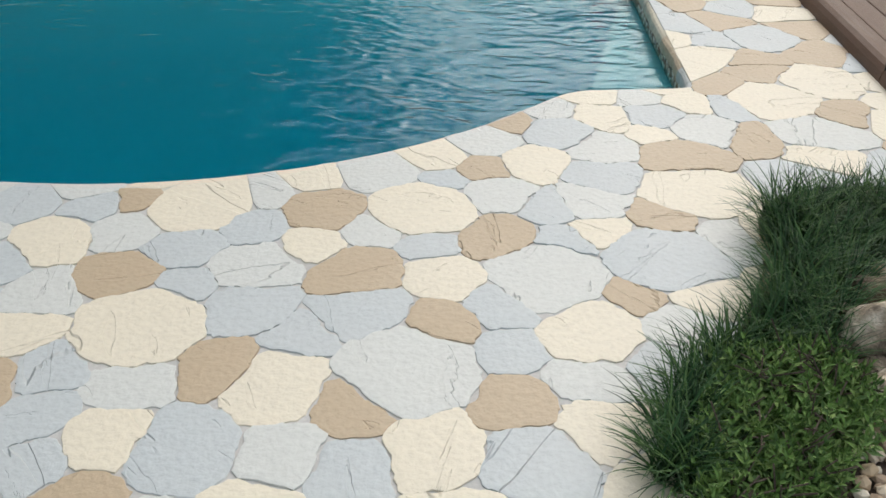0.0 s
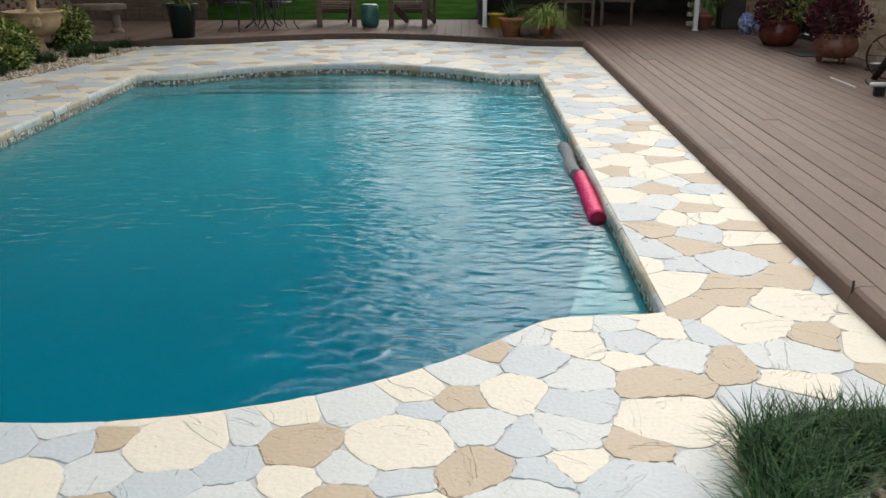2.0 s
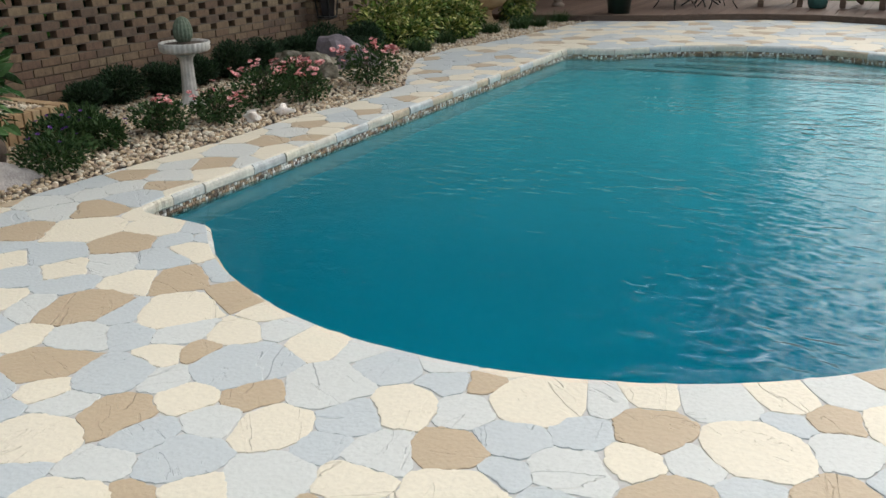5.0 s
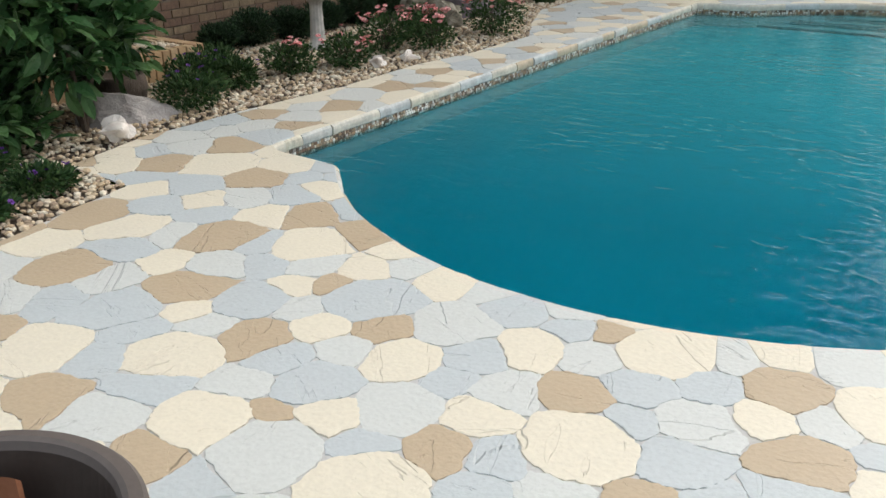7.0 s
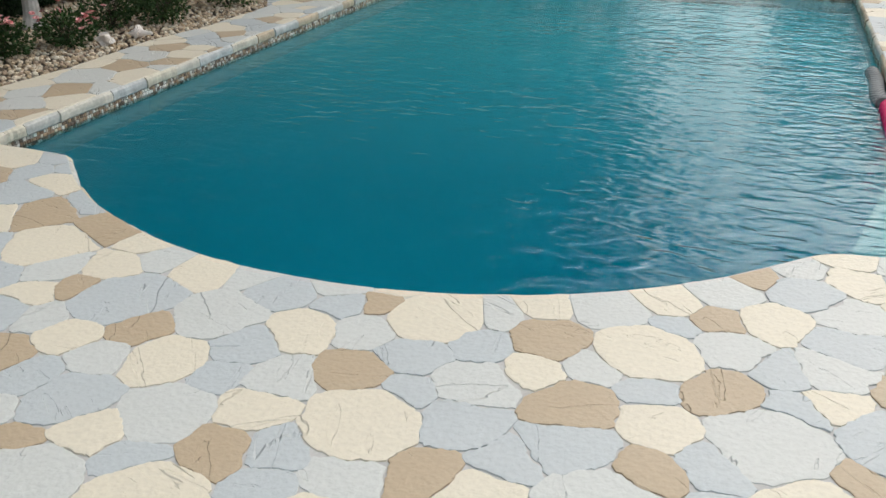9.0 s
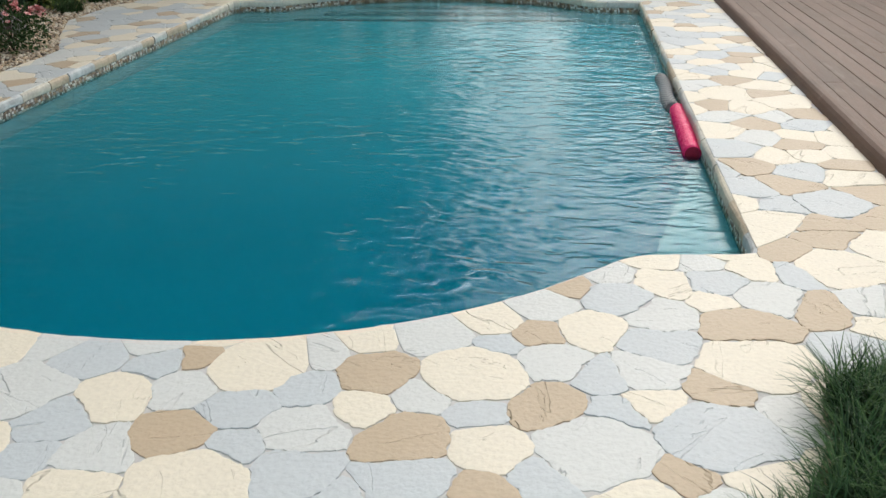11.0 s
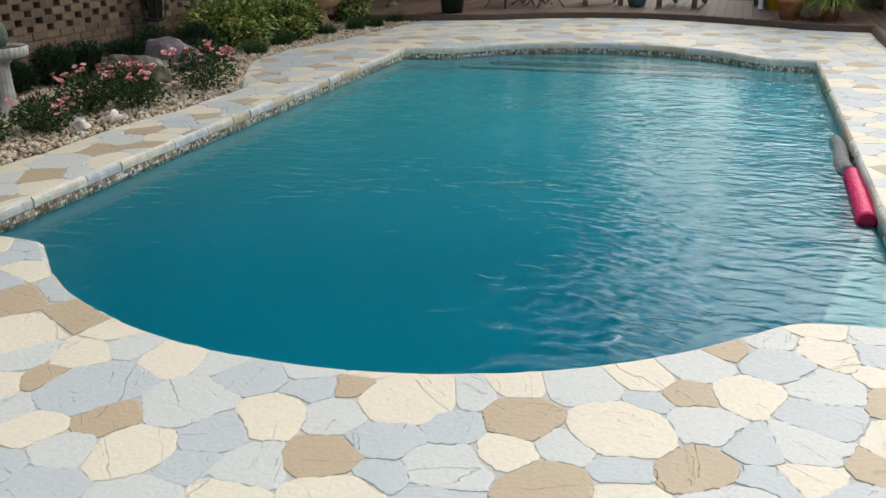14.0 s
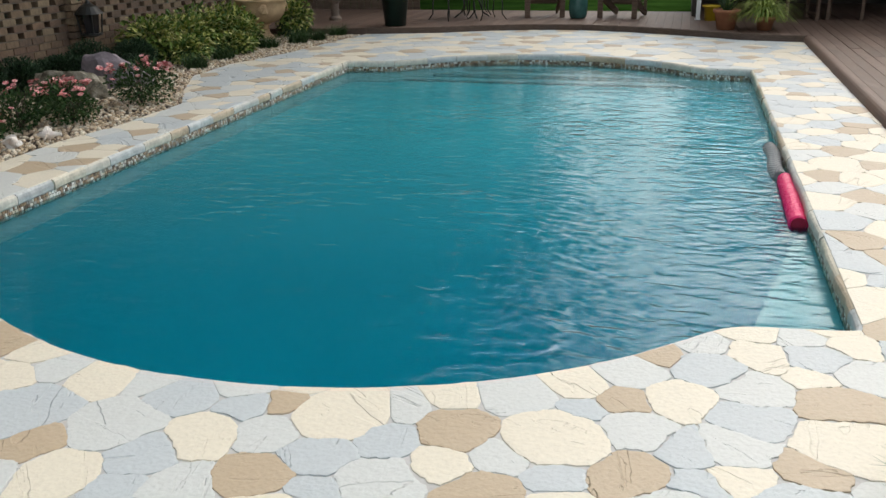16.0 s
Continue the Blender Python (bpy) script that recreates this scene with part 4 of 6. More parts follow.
plant("aloe", (0.79, 14.52, DECK_Z + 0.24), "spiky grey-green aloe in a terracotta pot", [("foliage", blades(34, 0.06, 0.38, 0.035, R, 0.12, 0.7, 4), ROSEL)])
pot("terracotta_pot", bucket(0.10, 0.14, 0.20), TERRA, (1.34, 14.50, DECK_Z), "small terracotta pot almost hidden by trailing leaves", (0.12, 0.16))
plant("spider_plant", (1.32, 14.5, DECK_Z + 0.16), "trailing striped yellow-green spider plant", [("foliage", blades(420, 0.09, 0.72, 0.017, R, 0.75, 0.7, 7), SPIDER)])
pot("glazed_pot", [(0.17, 0), (0.20, 0.01), (0.27, 0.10), (0.285, 0.19), (0.26, 0.28), (0.23, 0.315), (0.25, 0.335), (0.245, 0.35), (0.21, 0.345), (0.21, 0.28), (0.001, 0.28)], GLAZE, (4.52, 13.25, DECK_Z), "glossy oxblood glazed pot on the deck")
plant("mixed_planting", (4.52, 13.25, DECK_Z + 0.28), "green and burgundy foliage filling a glazed pot", [("green_foliage", leaves(700, (0.12, 0.05, 0.38), (0.36, 0.32, 0.40), 0.13, R, 0.28), GOLDL), ("dark_foliage", leaves(420, (-0.16, -0.1, 0.14), (0.26, 0.24, 0.22), 0.07, R), REDL)])
rp = pot("footed_pot", [(0.12, 0.06), (0.20, 0.075), (0.255, 0.15), (0.265, 0.22), (0.235, 0.30), (0.20, 0.325), (0.215, 0.345), (0.205, 0.355), (0.18, 0.35), (0.18, 0.30), (0.001, 0.30)], GLAZE2, (4.60, 11.42, DECK_Z), "rust-brown glazed pot on three small feet")
for a in (40, 160, 280):
    part("foot", moved(lathe([(0.02, 0), (0.035, 0.02), (0.045, 0.06), (0.03, 0.10)], 12), pose(0.17 * math.cos(radians(a)), 0.17 * math.sin(radians(a)), 0)), GLAZE2, rp, smooth=True)
plant("burgundy_plant", (4.60, 11.42, DECK_Z + 0.30), "burgundy coleus spilling from a footed pot", [("foliage", leaves(900, (-0.05, 0, 0.20), (0.38, 0.32, 0.28), 0.075, R, 0.5), REDL), ("stem", join(*[tube([(0, 0, 0), (R.uniform(-0.1, 0.1), R.uniform(-0.1, 0.1), 0.2), (R.uniform(-0.3, 0.3), R.uniform(-0.3, 0.3), 0.4)], [0.008, 0.006, 0.003], 5) for _ in range(9)]), BARK)])
for x, y, s in ((4.50, 14.75, 1.0), (4.68, 14.55, 0.8)):
    pot("ginger_jar", [(0.07 * s, 0), (0.09 * s, 0.02), (0.13 * s, 0.16 * s), (0.12 * s, 0.24 * s), (0.07 * s, 0.29 * s), (0.075 * s, 0.32 * s), (0.06 * s, 0.32 * s), (0.001, 0.30 * s)], CHINA, (x, y, DECK_Z), "blue and white china jar on the deck", group="china jars")
t = thing("storage_bin", (4.50, 15.65, DECK_Z), "dark upright storage bin against the patio", "bin")
part("body", cbox(-0.19, 0.19, -0.18, 0.18, 0, 0.85, 0.02), DARKWALL, t)
part("lid", cbox(-0.205, 0.205, -0.195, 0.195, 0.85, 0.90, 0.012), IRON, t)
pier_rows = []
for c in range(28):
    for k in range(5):
        pier_rows.append(moved(tb, pose(3.98 + 0.229 * k + (0.114 if c % 2 else 0), 15.98, DECK_Z + 0.045 + c * COURSE, 0, 0, 90)))
tagged(part("brick_courses", join(*pier_rows), TANBRICK, wall_patio), kind="stuff")
pot("terracotta_pot", bucket(0.11, 0.15, 0.24), TERRA, (4.05, 15.55, DECK_Z), "terracotta pot with a leafy green plant by the patio", (0.13, 0.2))
plant("leafy_plant", (4.05, 15.55, DECK_Z + 0.2), "bright green broad-leaved plant in a terracotta pot", [("foliage", broad_leaves(150, (0, 0, 0.42), (0.24, 0.24, 0.36), 0.17, R, 0.35, 0.5), HERB)])
t = thing("door_mat", (4.62, 12.25, DECK_Z), "dark rubber mat lying on the deck", "mat", 4)
part("pad", cbox(-0.26, 0.26, -0.3, 0.3, 0.0, 0.012, 0.004), IRON, t)
t = thing("pet_bowl", (4.80, 10.75, DECK_Z), "steel pet bowl on the deck by the wall", "bowl")
part("bowl", lathe([(0.085, 0), (0.095, 0.004), (0.075, 0.075), (0.085, 0.08), (0.075, 0.082), (0.065, 0.07), (0.05, 0.02), (0.001, 0.018)], 28), STEEL, t, smooth=True)
part("rubber_ring", lathe([(0.094, 0.0), (0.10, 0.008), (0.094, 0.016)], 28, caps=False), IRON, t)
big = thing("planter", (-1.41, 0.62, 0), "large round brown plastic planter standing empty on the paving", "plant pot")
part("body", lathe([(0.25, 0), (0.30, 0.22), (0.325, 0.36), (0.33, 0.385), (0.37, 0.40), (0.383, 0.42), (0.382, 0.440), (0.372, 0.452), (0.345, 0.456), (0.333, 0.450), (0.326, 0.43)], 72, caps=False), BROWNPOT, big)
part("inner_wall", lathe([(0.326, 0.43), (0.315, 0.36), (0.29, 0.22), (0.24, 0.03), (0.001, 0.03)], 72, caps=False), POT_IN, big, "inside of the pot with its shade painted in")
shard = thing("pot_shard", (-1.50, 0.75, 0.03), "broken terracotta shard standing inside the planter", "pot shard", 100)
arc = [(0.10 * math.cos(radians(a)), 0.10 * math.sin(radians(a))) for a in range(0, 100, 10)]
sv = [(x * k, y * k, z + 0.03 * math.sin(7 * x * k)) for k in (1.0, 0.88) for z in (0.0, 0.36 + 0.015 * (k < 1)) for x, y in arc]
m = len(arc)
sf = []
for i in range(m - 1):
    for a, b in ((0, 1), (3, 2)):
        sf.append((a * m + i, a * m + i + 1, b * m + i + 1, b * m + i))
    sf += [(m + i, m + i + 1, 3 * m + i + 1, 3 * m + i), (i, 2 * m + i, 2 * m + i + 1, i + 1)]
sf += [(0, m, 3 * m, 2 * m), (m - 1, 3 * m - 1, 4 * m - 1, 2 * m - 1)]
part("piece", (sv, sf), TERRA, shard)

# ---- deck furniture ----


def adirondack(place, turn):
    t = thing("adirondack_chair", place, "weathered wooden slatted garden chair on the deck", "chair", turn, "wooden garden chairs")
    for s in (-1, 1):
        part("front_leg", bar((s * 0.30, -0.30, 0), (s * 0.30, -0.30, 0.52), 0.09, 0.03), WOOD, t)
        part("rail", bar((s * 0.26, -0.32, 0.34), (s * 0.26, 0.52, 0.03), 0.03, 0.12), WOOD, t)
        part("armrest", cbox(s * 0.34 - 0.06, s * 0.34 + 0.06, -0.38, 0.36, 0.52, 0.545, 0.006), WOOD, t)
        part("back_post", bar((s * 0.30, 0.30, 0.10), (s * 0.30, 0.34, 0.54), 0.05, 0.03), WOOD, t)
    for k in range(6):
        y = -0.32 + k * 0.1
        part("seat_slat", cbox(-0.28, 0.28, y, y + 0.085, 0.405 - (y + 0.32) * 0.37, 0.425 - (y + 0.32) * 0.37, 0.004), WOOD, t)
    for k in range(5):
        x = -0.22 + k * 0.11
        top = 0.98 - 0.06 * abs(k - 2)
        part("back_slat", bar((x * 0.85, 0.18, 0.20), (x * 1.15, 0.50, top), 0.095, 0.02), WOOD, t)
    part("back_brace", bar((-0.29, 0.36, 0.56), (0.29, 0.36, 0.56), 0.03, 0.05), WOOD, t)
    return t


chair_a = adirondack((-2.22, 16.35, DECK_Z), 12)
copy_thing(chair_a, pose(-0.85, 16.3, DECK_Z, 0, 0, -14))


def iron_chair(place, turn):
    t = thing("iron_chair", place, "black wrought iron garden chair with curved legs", "chair", turn, "iron chairs round the table")
    for sx in (-1, 1):
        for sy in (-1, 1):
            part("leg", tube([(sx * 0.17, sy * 0.17, 0.44), (sx * 0.19, sy * 0.19, 0.25), (sx * 0.18, sy * 0.2, 0.1), (sx * 0.24, sy * 0.25, 0.0)], 0.011, 8), IRON, t, smooth=True)
    part("seat", lathe([(0.21, 0.435), (0.225, 0.445), (0.21, 0.455), (0.001, 0.45)], 24), IRON, t)
    part("back_frame", tube([(-0.2, 0.18, 0.44), (-0.22, 0.23, 0.7), (-0.14, 0.27, 0.9), (0, 0.28, 0.95), (0.14, 0.27, 0.9), (0.22, 0.23, 0.7), (0.2, 0.18, 0.44)], 0.011, 8), IRON, t, smooth=True)
    for k in range(4):
        x = -0.12 + 0.08 * k
        part("spindle", tube([(x, 0.19, 0.45), (x * 0.9, 0.26, 0.92)], 0.006, 6), IRON, t)
    return t


ic = iron_chair((-3.75, 15.55, DECK_Z), 150)
copy_thing(ic, pose(-3.1, 15.75, DECK_Z, 0, 0, 215))
copy_thing(ic, pose(-3.5, 16.6, DECK_Z, 0, 0, 20))
t = thing("iron_table", (-3.45, 16.05, DECK_Z), "round black wrought iron garden table", "table")
part("tabletop", lathe([(0.43, 0.69), (0.45, 0.70), (0.45, 0.71), (0.43, 0.72), (0.001, 0.72)], 36), IRON, t)
for a in range(4):
    c, s = math.cos(a * math.pi / 2 + 0.5), math.sin(a * math.pi / 2 + 0.5)
    part("leg", tube([(c * 0.08, s * 0.08, 0.69), (c * 0.10, s * 0.10, 0.35), (c * 0.2, s * 0.2, 0.08), (c * 0.32, s * 0.32, 0.0)], 0.014, 8), IRON, t, smooth=True)


def bench(name, place, turn, w, label):
    t = thing(name, place, label, "bench", turn, "patio seats")
    for k in range(4):
        part("seat_slat", cbox(-w / 2, w / 2, -0.22 + k * 0.11, -0.12 + k * 0.11, 0.40, 0.42, 0.004), WOOD, t)
    for k in range(3):
        part("back_slat", cbox(-w / 2, w / 2, 0.24, 0.262, 0.52 + k * 0.12, 0.60 + k * 0.12, 0.004), WOOD, t)
    for s in (-1, 1):
        part("leg", bar((s * (w / 2 - 0.05), -0.2, 0), (s * (w / 2 - 0.05), -0.2, 0.6), 0.05, 0.05), WOOD, t)
        part("leg", bar((s * (w / 2 - 0.05), 0.24, 0), (s * (w / 2 - 0.05), 0.25, 0.88), 0.05, 0.05), WOOD, t)
        part("stretcher", bar((s * (w / 2 - 0.05), -0.2, 0.1), (s * (w / 2 - 0.05), 0.24, 0.1), 0.03, 0.04), WOOD, t)
        part("armrest", bar((s * (w / 2 - 0.05), -0.24, 0.61), (s * (w / 2 - 0.05), 0.26, 0.61), 0.06, 0.025), WOOD, t)
    return t


bench("patio_chair", (1.95, 16.1, DECK_Z), 15, 0.6, "dark wooden patio armchair under the roof")
bench("patio_chair", (2.7, 16.25, DECK_Z), -10, 0.6, "dark wooden patio armchair under the roof")
t = thing("fence", (0, 0, 0), "dark stained timber fence beyond the deck", "fence")
for k in range(30):
    x = -9.2 + k * 0.145
    part("paling", cbox(x, x + 0.135, 17.6, 17.62, -0.05, 1.6 + 0.01 * math.sin(k * 3.1), 0.004), WOOD, t)
for z in (0.3, 1.3):
    part("rail", cbox(-9.2, -4.85, 17.62, 17.66, z, z + 0.08, 0.004), WOOD, t)
t = thing("timber_table", (4.0, 6.1, DECK_Z), "dark timber outdoor table with splayed legs", "table")
part("tabletop", cbox(-0.3, 0.75, -0.55, 0.55, 0.68, 0.72, 0.006), WOOD, t)
for sx, x in ((-1, -0.20), (1, 0.62)):
    for y in (-0.4, 0.17):
        part("leg", bar((x + sx * 0.32, y, 0.0), (x, y, 0.68), 0.055, 0.055), WOOD, t)

# penny-farthing ornament, driftwood stand and pool tools by the house wall
t = thing("bicycle_ornament", (4.72, 9.95, DECK_Z), "black iron bicycle ornament with a rusty wheel", "ornament", -22)


def wheel(r, tube_r, at, parent):
    rim = part("wheel", moved(tube([(r * math.cos(a * math.pi / 14), 0, r * math.sin(a * math.pi / 14)) for a in range(29)], tube_r, 8), pose(*at)), RUST, parent, smooth=True)
    for a in range(8):
        part("spoke", moved(tube([(0, 0, 0), (r * math.cos(a * math.pi / 4), 0, r * math.sin(a * math.pi / 4))], 0.004, 5), pose(*at)), IRON, rim)
    part("hub", moved(tube([(0, -0.03, 0), (0, 0.03, 0)], 0.02, 10), pose(*at)), IRON, rim)


wheel(0.24, 0.012, (-0.10, 0, 0.255), t)
wheel(0.15, 0.011, (0.22, 0.03, 0.165), t)
part("frame", tube([(-0.10, 0, 0.26), (-0.02, 0, 0.46), (0.10, 0.02, 0.40), (0.22, 0.03, 0.165)], [0.03, 0.035, 0.03, 0.02], 8), IRON, t, smooth=True)
part("stand", tube([(-0.24, 0, 0.0), (-0.10, 0, 0.26), (0.16, 0.02, 0.60)], [0.035, 0.045, 0.03], 8), IRON, t, smooth=True)
part("saddle", cbox(-0.16, -0.02, -0.05, 0.05, 0.46, 0.50, 0.015), IRON, t)
part("handlebar", tube([(0.02, -0.16, 0.50), (0.06, 0, 0.46), (0.02, 0.16, 0.50)], 0.012, 8), IRON, t, smooth=True)
t = thing("driftwood_stand", (4.82, 9.25, DECK_Z), "gnarled driftwood stump carrying a plank top", "plant stand")
stump = []
for j in range(9):
    z = 0.56 * j / 8
    for i in range(20):
        a = 2 * math.pi * i / 20
        rr = (0.20 - 0.05 * math.sin(z * 5)) * (1 + 0.35 * noise.noise(Vector((math.cos(a) * 1.6, math.sin(a) * 1.6, z * 4))) + 0.12 * math.sin(5 * a))
        stump.append((rr * math.cos(a), rr * math.sin(a), z))
part("stump", (stump, [(j * 20 + i, j * 20 + (i + 1) % 20, (j + 1) * 20 + (i + 1) % 20, (j + 1) * 20 + i) for j in range(8) for i in range(20)] + [tuple(range(160, 180))]), DRIFT, t)
part("plank", cbox(-0.22, 0.2, -0.4, 0.4, 0.562, 0.60, 0.01), WOOD, t)
part("branch", tube([(-0.05, -0.15, 0.6), (-0.12, -0.35, 0.35), (-0.16, -0.5, 0.12)], [0.02, 0.025, 0.03], 7), DRIFT, t)
for y, s in ((9.10, 1.0), (9.42, 0.85)):
    pot("terracotta_pot", bucket(0.065 * s, 0.09 * s, 0.15 * s, 0.01, 0.01, 0.03), TERRA, (4.82, y, DECK_Z + 0.60), "small terracotta pot standing on the plank", (0.075 * s, 0.12 * s), group="small pots")
    plant("seedling", (4.82, y, DECK_Z + 0.60 + 0.12 * s), "red-leaved seedling in a small pot", [("foliage", leaves(60, (0, 0, 0.1), (0.1, 0.1, 0.12), 0.06, R), REDL)])
t = thing("leaf_skimmer_pole", (4.03, 9.02, DECK_Z), "blue telescopic pool pole with a pale grip, propped above the deck", "pool pole", -5)
part("tube", tube([(0.14, 0, 0.11), (2.2, 0, 0.112)], 0.016, 12), BLUEP, t, smooth=True)
part("grip", tube([(-0.02, 0, 0.11), (0.0, 0, 0.11), (0.16, 0, 0.11)], [0.012, 0.022, 0.022], 12), WHITE, t, smooth=True)
part("hook", tube([(-0.02, 0, 0.11), (-0.05, 0.01, 0.13), (-0.06, 0.01, 0.16)], 0.007, 7), IRON, t)
for x in (0.08, 1.1):
    part("rest", cbox(x - 0.05, x + 0.05, -0.03, 0.03, 0.0, 0.09, 0.006), IRON, t)
t = thing("foam_float", (4.22, 8.66, DECK_Z), "long blue foam pool float lying on the deck", "pool float", -32)
part("tube", tube([(0, 0, 0.055), (0.04, 0, 0.06), (0.5, 0.02, 0.06), (1.0, 0.0, 0.06), (1.4, 0, 0.06)], [0.04, 0.058, 0.06, 0.06, 0.06], 16), BLUEF, t, smooth=True)
t = thing("white_rod", (4.08, 9.49, DECK_Z + 0.008), "thin white rod lying on the deck", "rod")
part("rod", tube([(0, 0, 0), (0, 0.66, 0)], 0.008, 8), WHITE, t)
t = thing("deck_peg", (1.835, 4.0, 0.06), "short dark peg at a joint of the deck edge", "peg")
part("shaft", tube([(0, 0, 0), (0, 0, 0.06)], 0.006, 6), IRON, t)

# ---- in the pool ----
t = thing("pool_noodle", (0.985, 5.62, WATER_Z + 0.015), "pink foam tube floating against the pool wall", "pool noodle", 89)
rn = random.Random(31)
skin = [(0.0, 0.048)] + [(0.012 + 0.0135 * k, 0.055) for k in range(75)]
nv, nf = [], []
for k, (px, pr) in enumerate(skin):
    for q in range(26):
        a = 2 * math.pi * q / 26
        rr = pr * (1 + 0.035 * ((k + q) % 2) + rn.uniform(-0.03, 0.03))
        nv.append((px, 0.06 + rr * math.cos(a), rr * math.sin(a)))
for k in range(len(skin) - 1):
    nf += [(k * 26 + q, k * 26 + (q + 1) % 26, (k + 1) * 26 + (q + 1) % 26, (k + 1) * 26 + q) for q in range(26)]
nf += [tuple(reversed(range(26))), tuple(range((len(skin) - 1) * 26, len(skin) * 26))]
part("foam", (nv, nf), PINK, t)
# The end's shade is put into its colour, a darker pink than the tube.
part("end_cap", tube([(-0.004, 0.06, 0), (0.004, 0.06, 0)], 0.046, 20), mat("shaded_pink_foam", [(0.25, 0.005, 0.03), (0.35, 0.01, 0.05)], rough=0.7), t)
t = thing("hose_sleeve", (0.965, 6.72, WATER_Z + 0.012), "grey ribbed hose sleeve floating behind the pink foam tube", "hose", 90)
pts, rad = [], []
for k in range(60):
    pts.append((k * 0.0155, 0.05 + 0.012 * math.sin(k * 0.11), 0))
    rad.append(0.043 + (0.006 if k % 2 else 0))
part("sleeve", tube(pts, rad, 14), GREYF, t)
bead = rock(1, 0.0085, 0.0085, 0.0085, 0.0, 1)
knots = [moved(bead, pose(pts[k][0], pts[k][1] + 0.045 * math.cos(a), 0.045 * math.sin(a))) for k in range(1, 59, 2) for a in (2 * math.pi * (q + 0.5 * (k // 2 % 2)) / 12 for q in range(12))]
tagged(part("netting_knots", join(*knots), KNOT, t, "pale knots of the netting"), kind="stuff")

# ---- garden bed along the wall ----
t = thing("birdbath", (-5.90, 6.40, 0.0), "white cast concrete birdbath on a fluted pedestal", "birdbath")
part("pedestal", lathe([(0.115, 0.0), (0.115, 0.03), (0.085, 0.05), (0.072, 0.10), (0.062, 0.25), (0.058, 0.40), (0.065, 0.44), (0.085, 0.455), (0.085, 0.47)], 48, flute=0.05, flutes=12), CONCRETE, t, smooth=True)
part("bowl", lathe([(0.08, 0.47), (0.14, 0.485), (0.20, 0.495), (0.222, 0.51), (0.228, 0.575), (0.22, 0.585), (0.208, 0.575), (0.195, 0.54), (0.001, 0.525)], 120, flute=0.03, flutes=30), CONCRETE, t, smooth=True)
part("basin_lining", lathe([(0.197, 0.566), (0.19, 0.552), (0.12, 0.545), (0.001, 0.54)], 40), BARK, t, "dark damp soil inside the bowl")
t = thing("cactus", (-5.90, 6.40, 0.545), "ribbed grey-green barrel cactus in a birdbath bowl", "cactus")
part("base", lathe([(0.05, -0.012), (0.07, 0.0), (0.065, 0.04), (0.001, 0.045)], 18), BARK, t)
part("body", lathe([(0.05, 0.035), (0.078, 0.08), (0.084, 0.13), (0.075, 0.19), (0.05, 0.24), (0.02, 0.262), (0.001, 0.265)], 56, flute=0.08, flutes=14), CACTUS, t, smooth=True)


def rose(place, r, h, flowers, seed):
    g = random.Random(seed)
    lv = leaves(int(5200 * r), (0, 0, h * 0.5), (r * 1.05, r * 1.05, h * 0.62), 0.036, g, 0.6, 0.2)
    fl = []
    while len(fl) < flowers * 2:
        a, q = g.uniform(0, 6.28), r * math.sqrt(g.random()) * 0.98
        z = h * (0.66 + 0.44 * math.sqrt(max(0, 1 - (q / r) ** 2)) * g.uniform(0.7, 1.05))
        for _ in range(g.choice((1, 1, 2, 3, 5, 7))):
            fl.append((q * math.cos(a) + g.gauss(0, 0.028), q * math.sin(a) + g.gauss(0, 0.028), z + g.gauss(0, 0.02)))
    st = join(*[tube([(0, 0, 0), (g.uniform(-0.3, 0.3) * r, g.uniform(-0.3, 0.3) * r, h * 0.5), (g.uniform(-0.7, 0.7) * r, g.uniform(-0.7, 0.7) * r, h)], [0.007, 0.005, 0.003], 5) for _ in range(8)])
    return plant("rose_bush", place, "low rose bush with clusters of pink double flowers", [("foliage", lv, ROSEL), ("stem", st, BARK), ("flower", heads(fl, 0.033, g, PETAL), PETAL)], "rose bush", "rose bushes")


for i, (x, y, r, h, k) in enumerate(((-4.90, 7.92, 0.34, 0.38, 34), (-4.98, 6.95, 0.28, 0.34, 20), (-5.25, 6.62, 0.26, 0.34, 16), (-5.12, 5.9, 0.25, 0.28, 12), (-5.28, 5.4, 0.25, 0.26, 6), (-5.42, 7.35, 0.25, 0.3, 16))):
    rose((x, y, 0), r, h, k, 40 + i)
for seed, m, place, size, turn, lab in ((3, MOSSROCK, (-5.86, 8.12, 0.08), (0.44, 0.24, 0.25), 10, "rough brown-grey boulder among the roses"), (8, ROCK2, (-5.84, 8.85, 0.09), (0.42, 0.26, 0.28), 15, "smooth mauve-grey boulder in the pebble bed")):
    t = thing("boulder", place, lab, "boulder", turn)
    part("stone", crag(seed, *size), m, t)
t = thing("rock_slab", (-5.24, 3.70, 0.05), "flat-topped pale rock slab in the pebble bed", "rock", 55)
part("stone", crag(14, 0.36, 0.20, 0.20, 7), PALEROCK, t)
pot("brown_pot", [(0.14, 0), (0.19, 0.05), (0.21, 0.15), (0.20, 0.22), (0.18, 0.24), (0.16, 0.22), (0.001, 0.2)], BARK, (-5.58, 3.95, 0.0), "dark brown rounded pot half hidden by leaves")


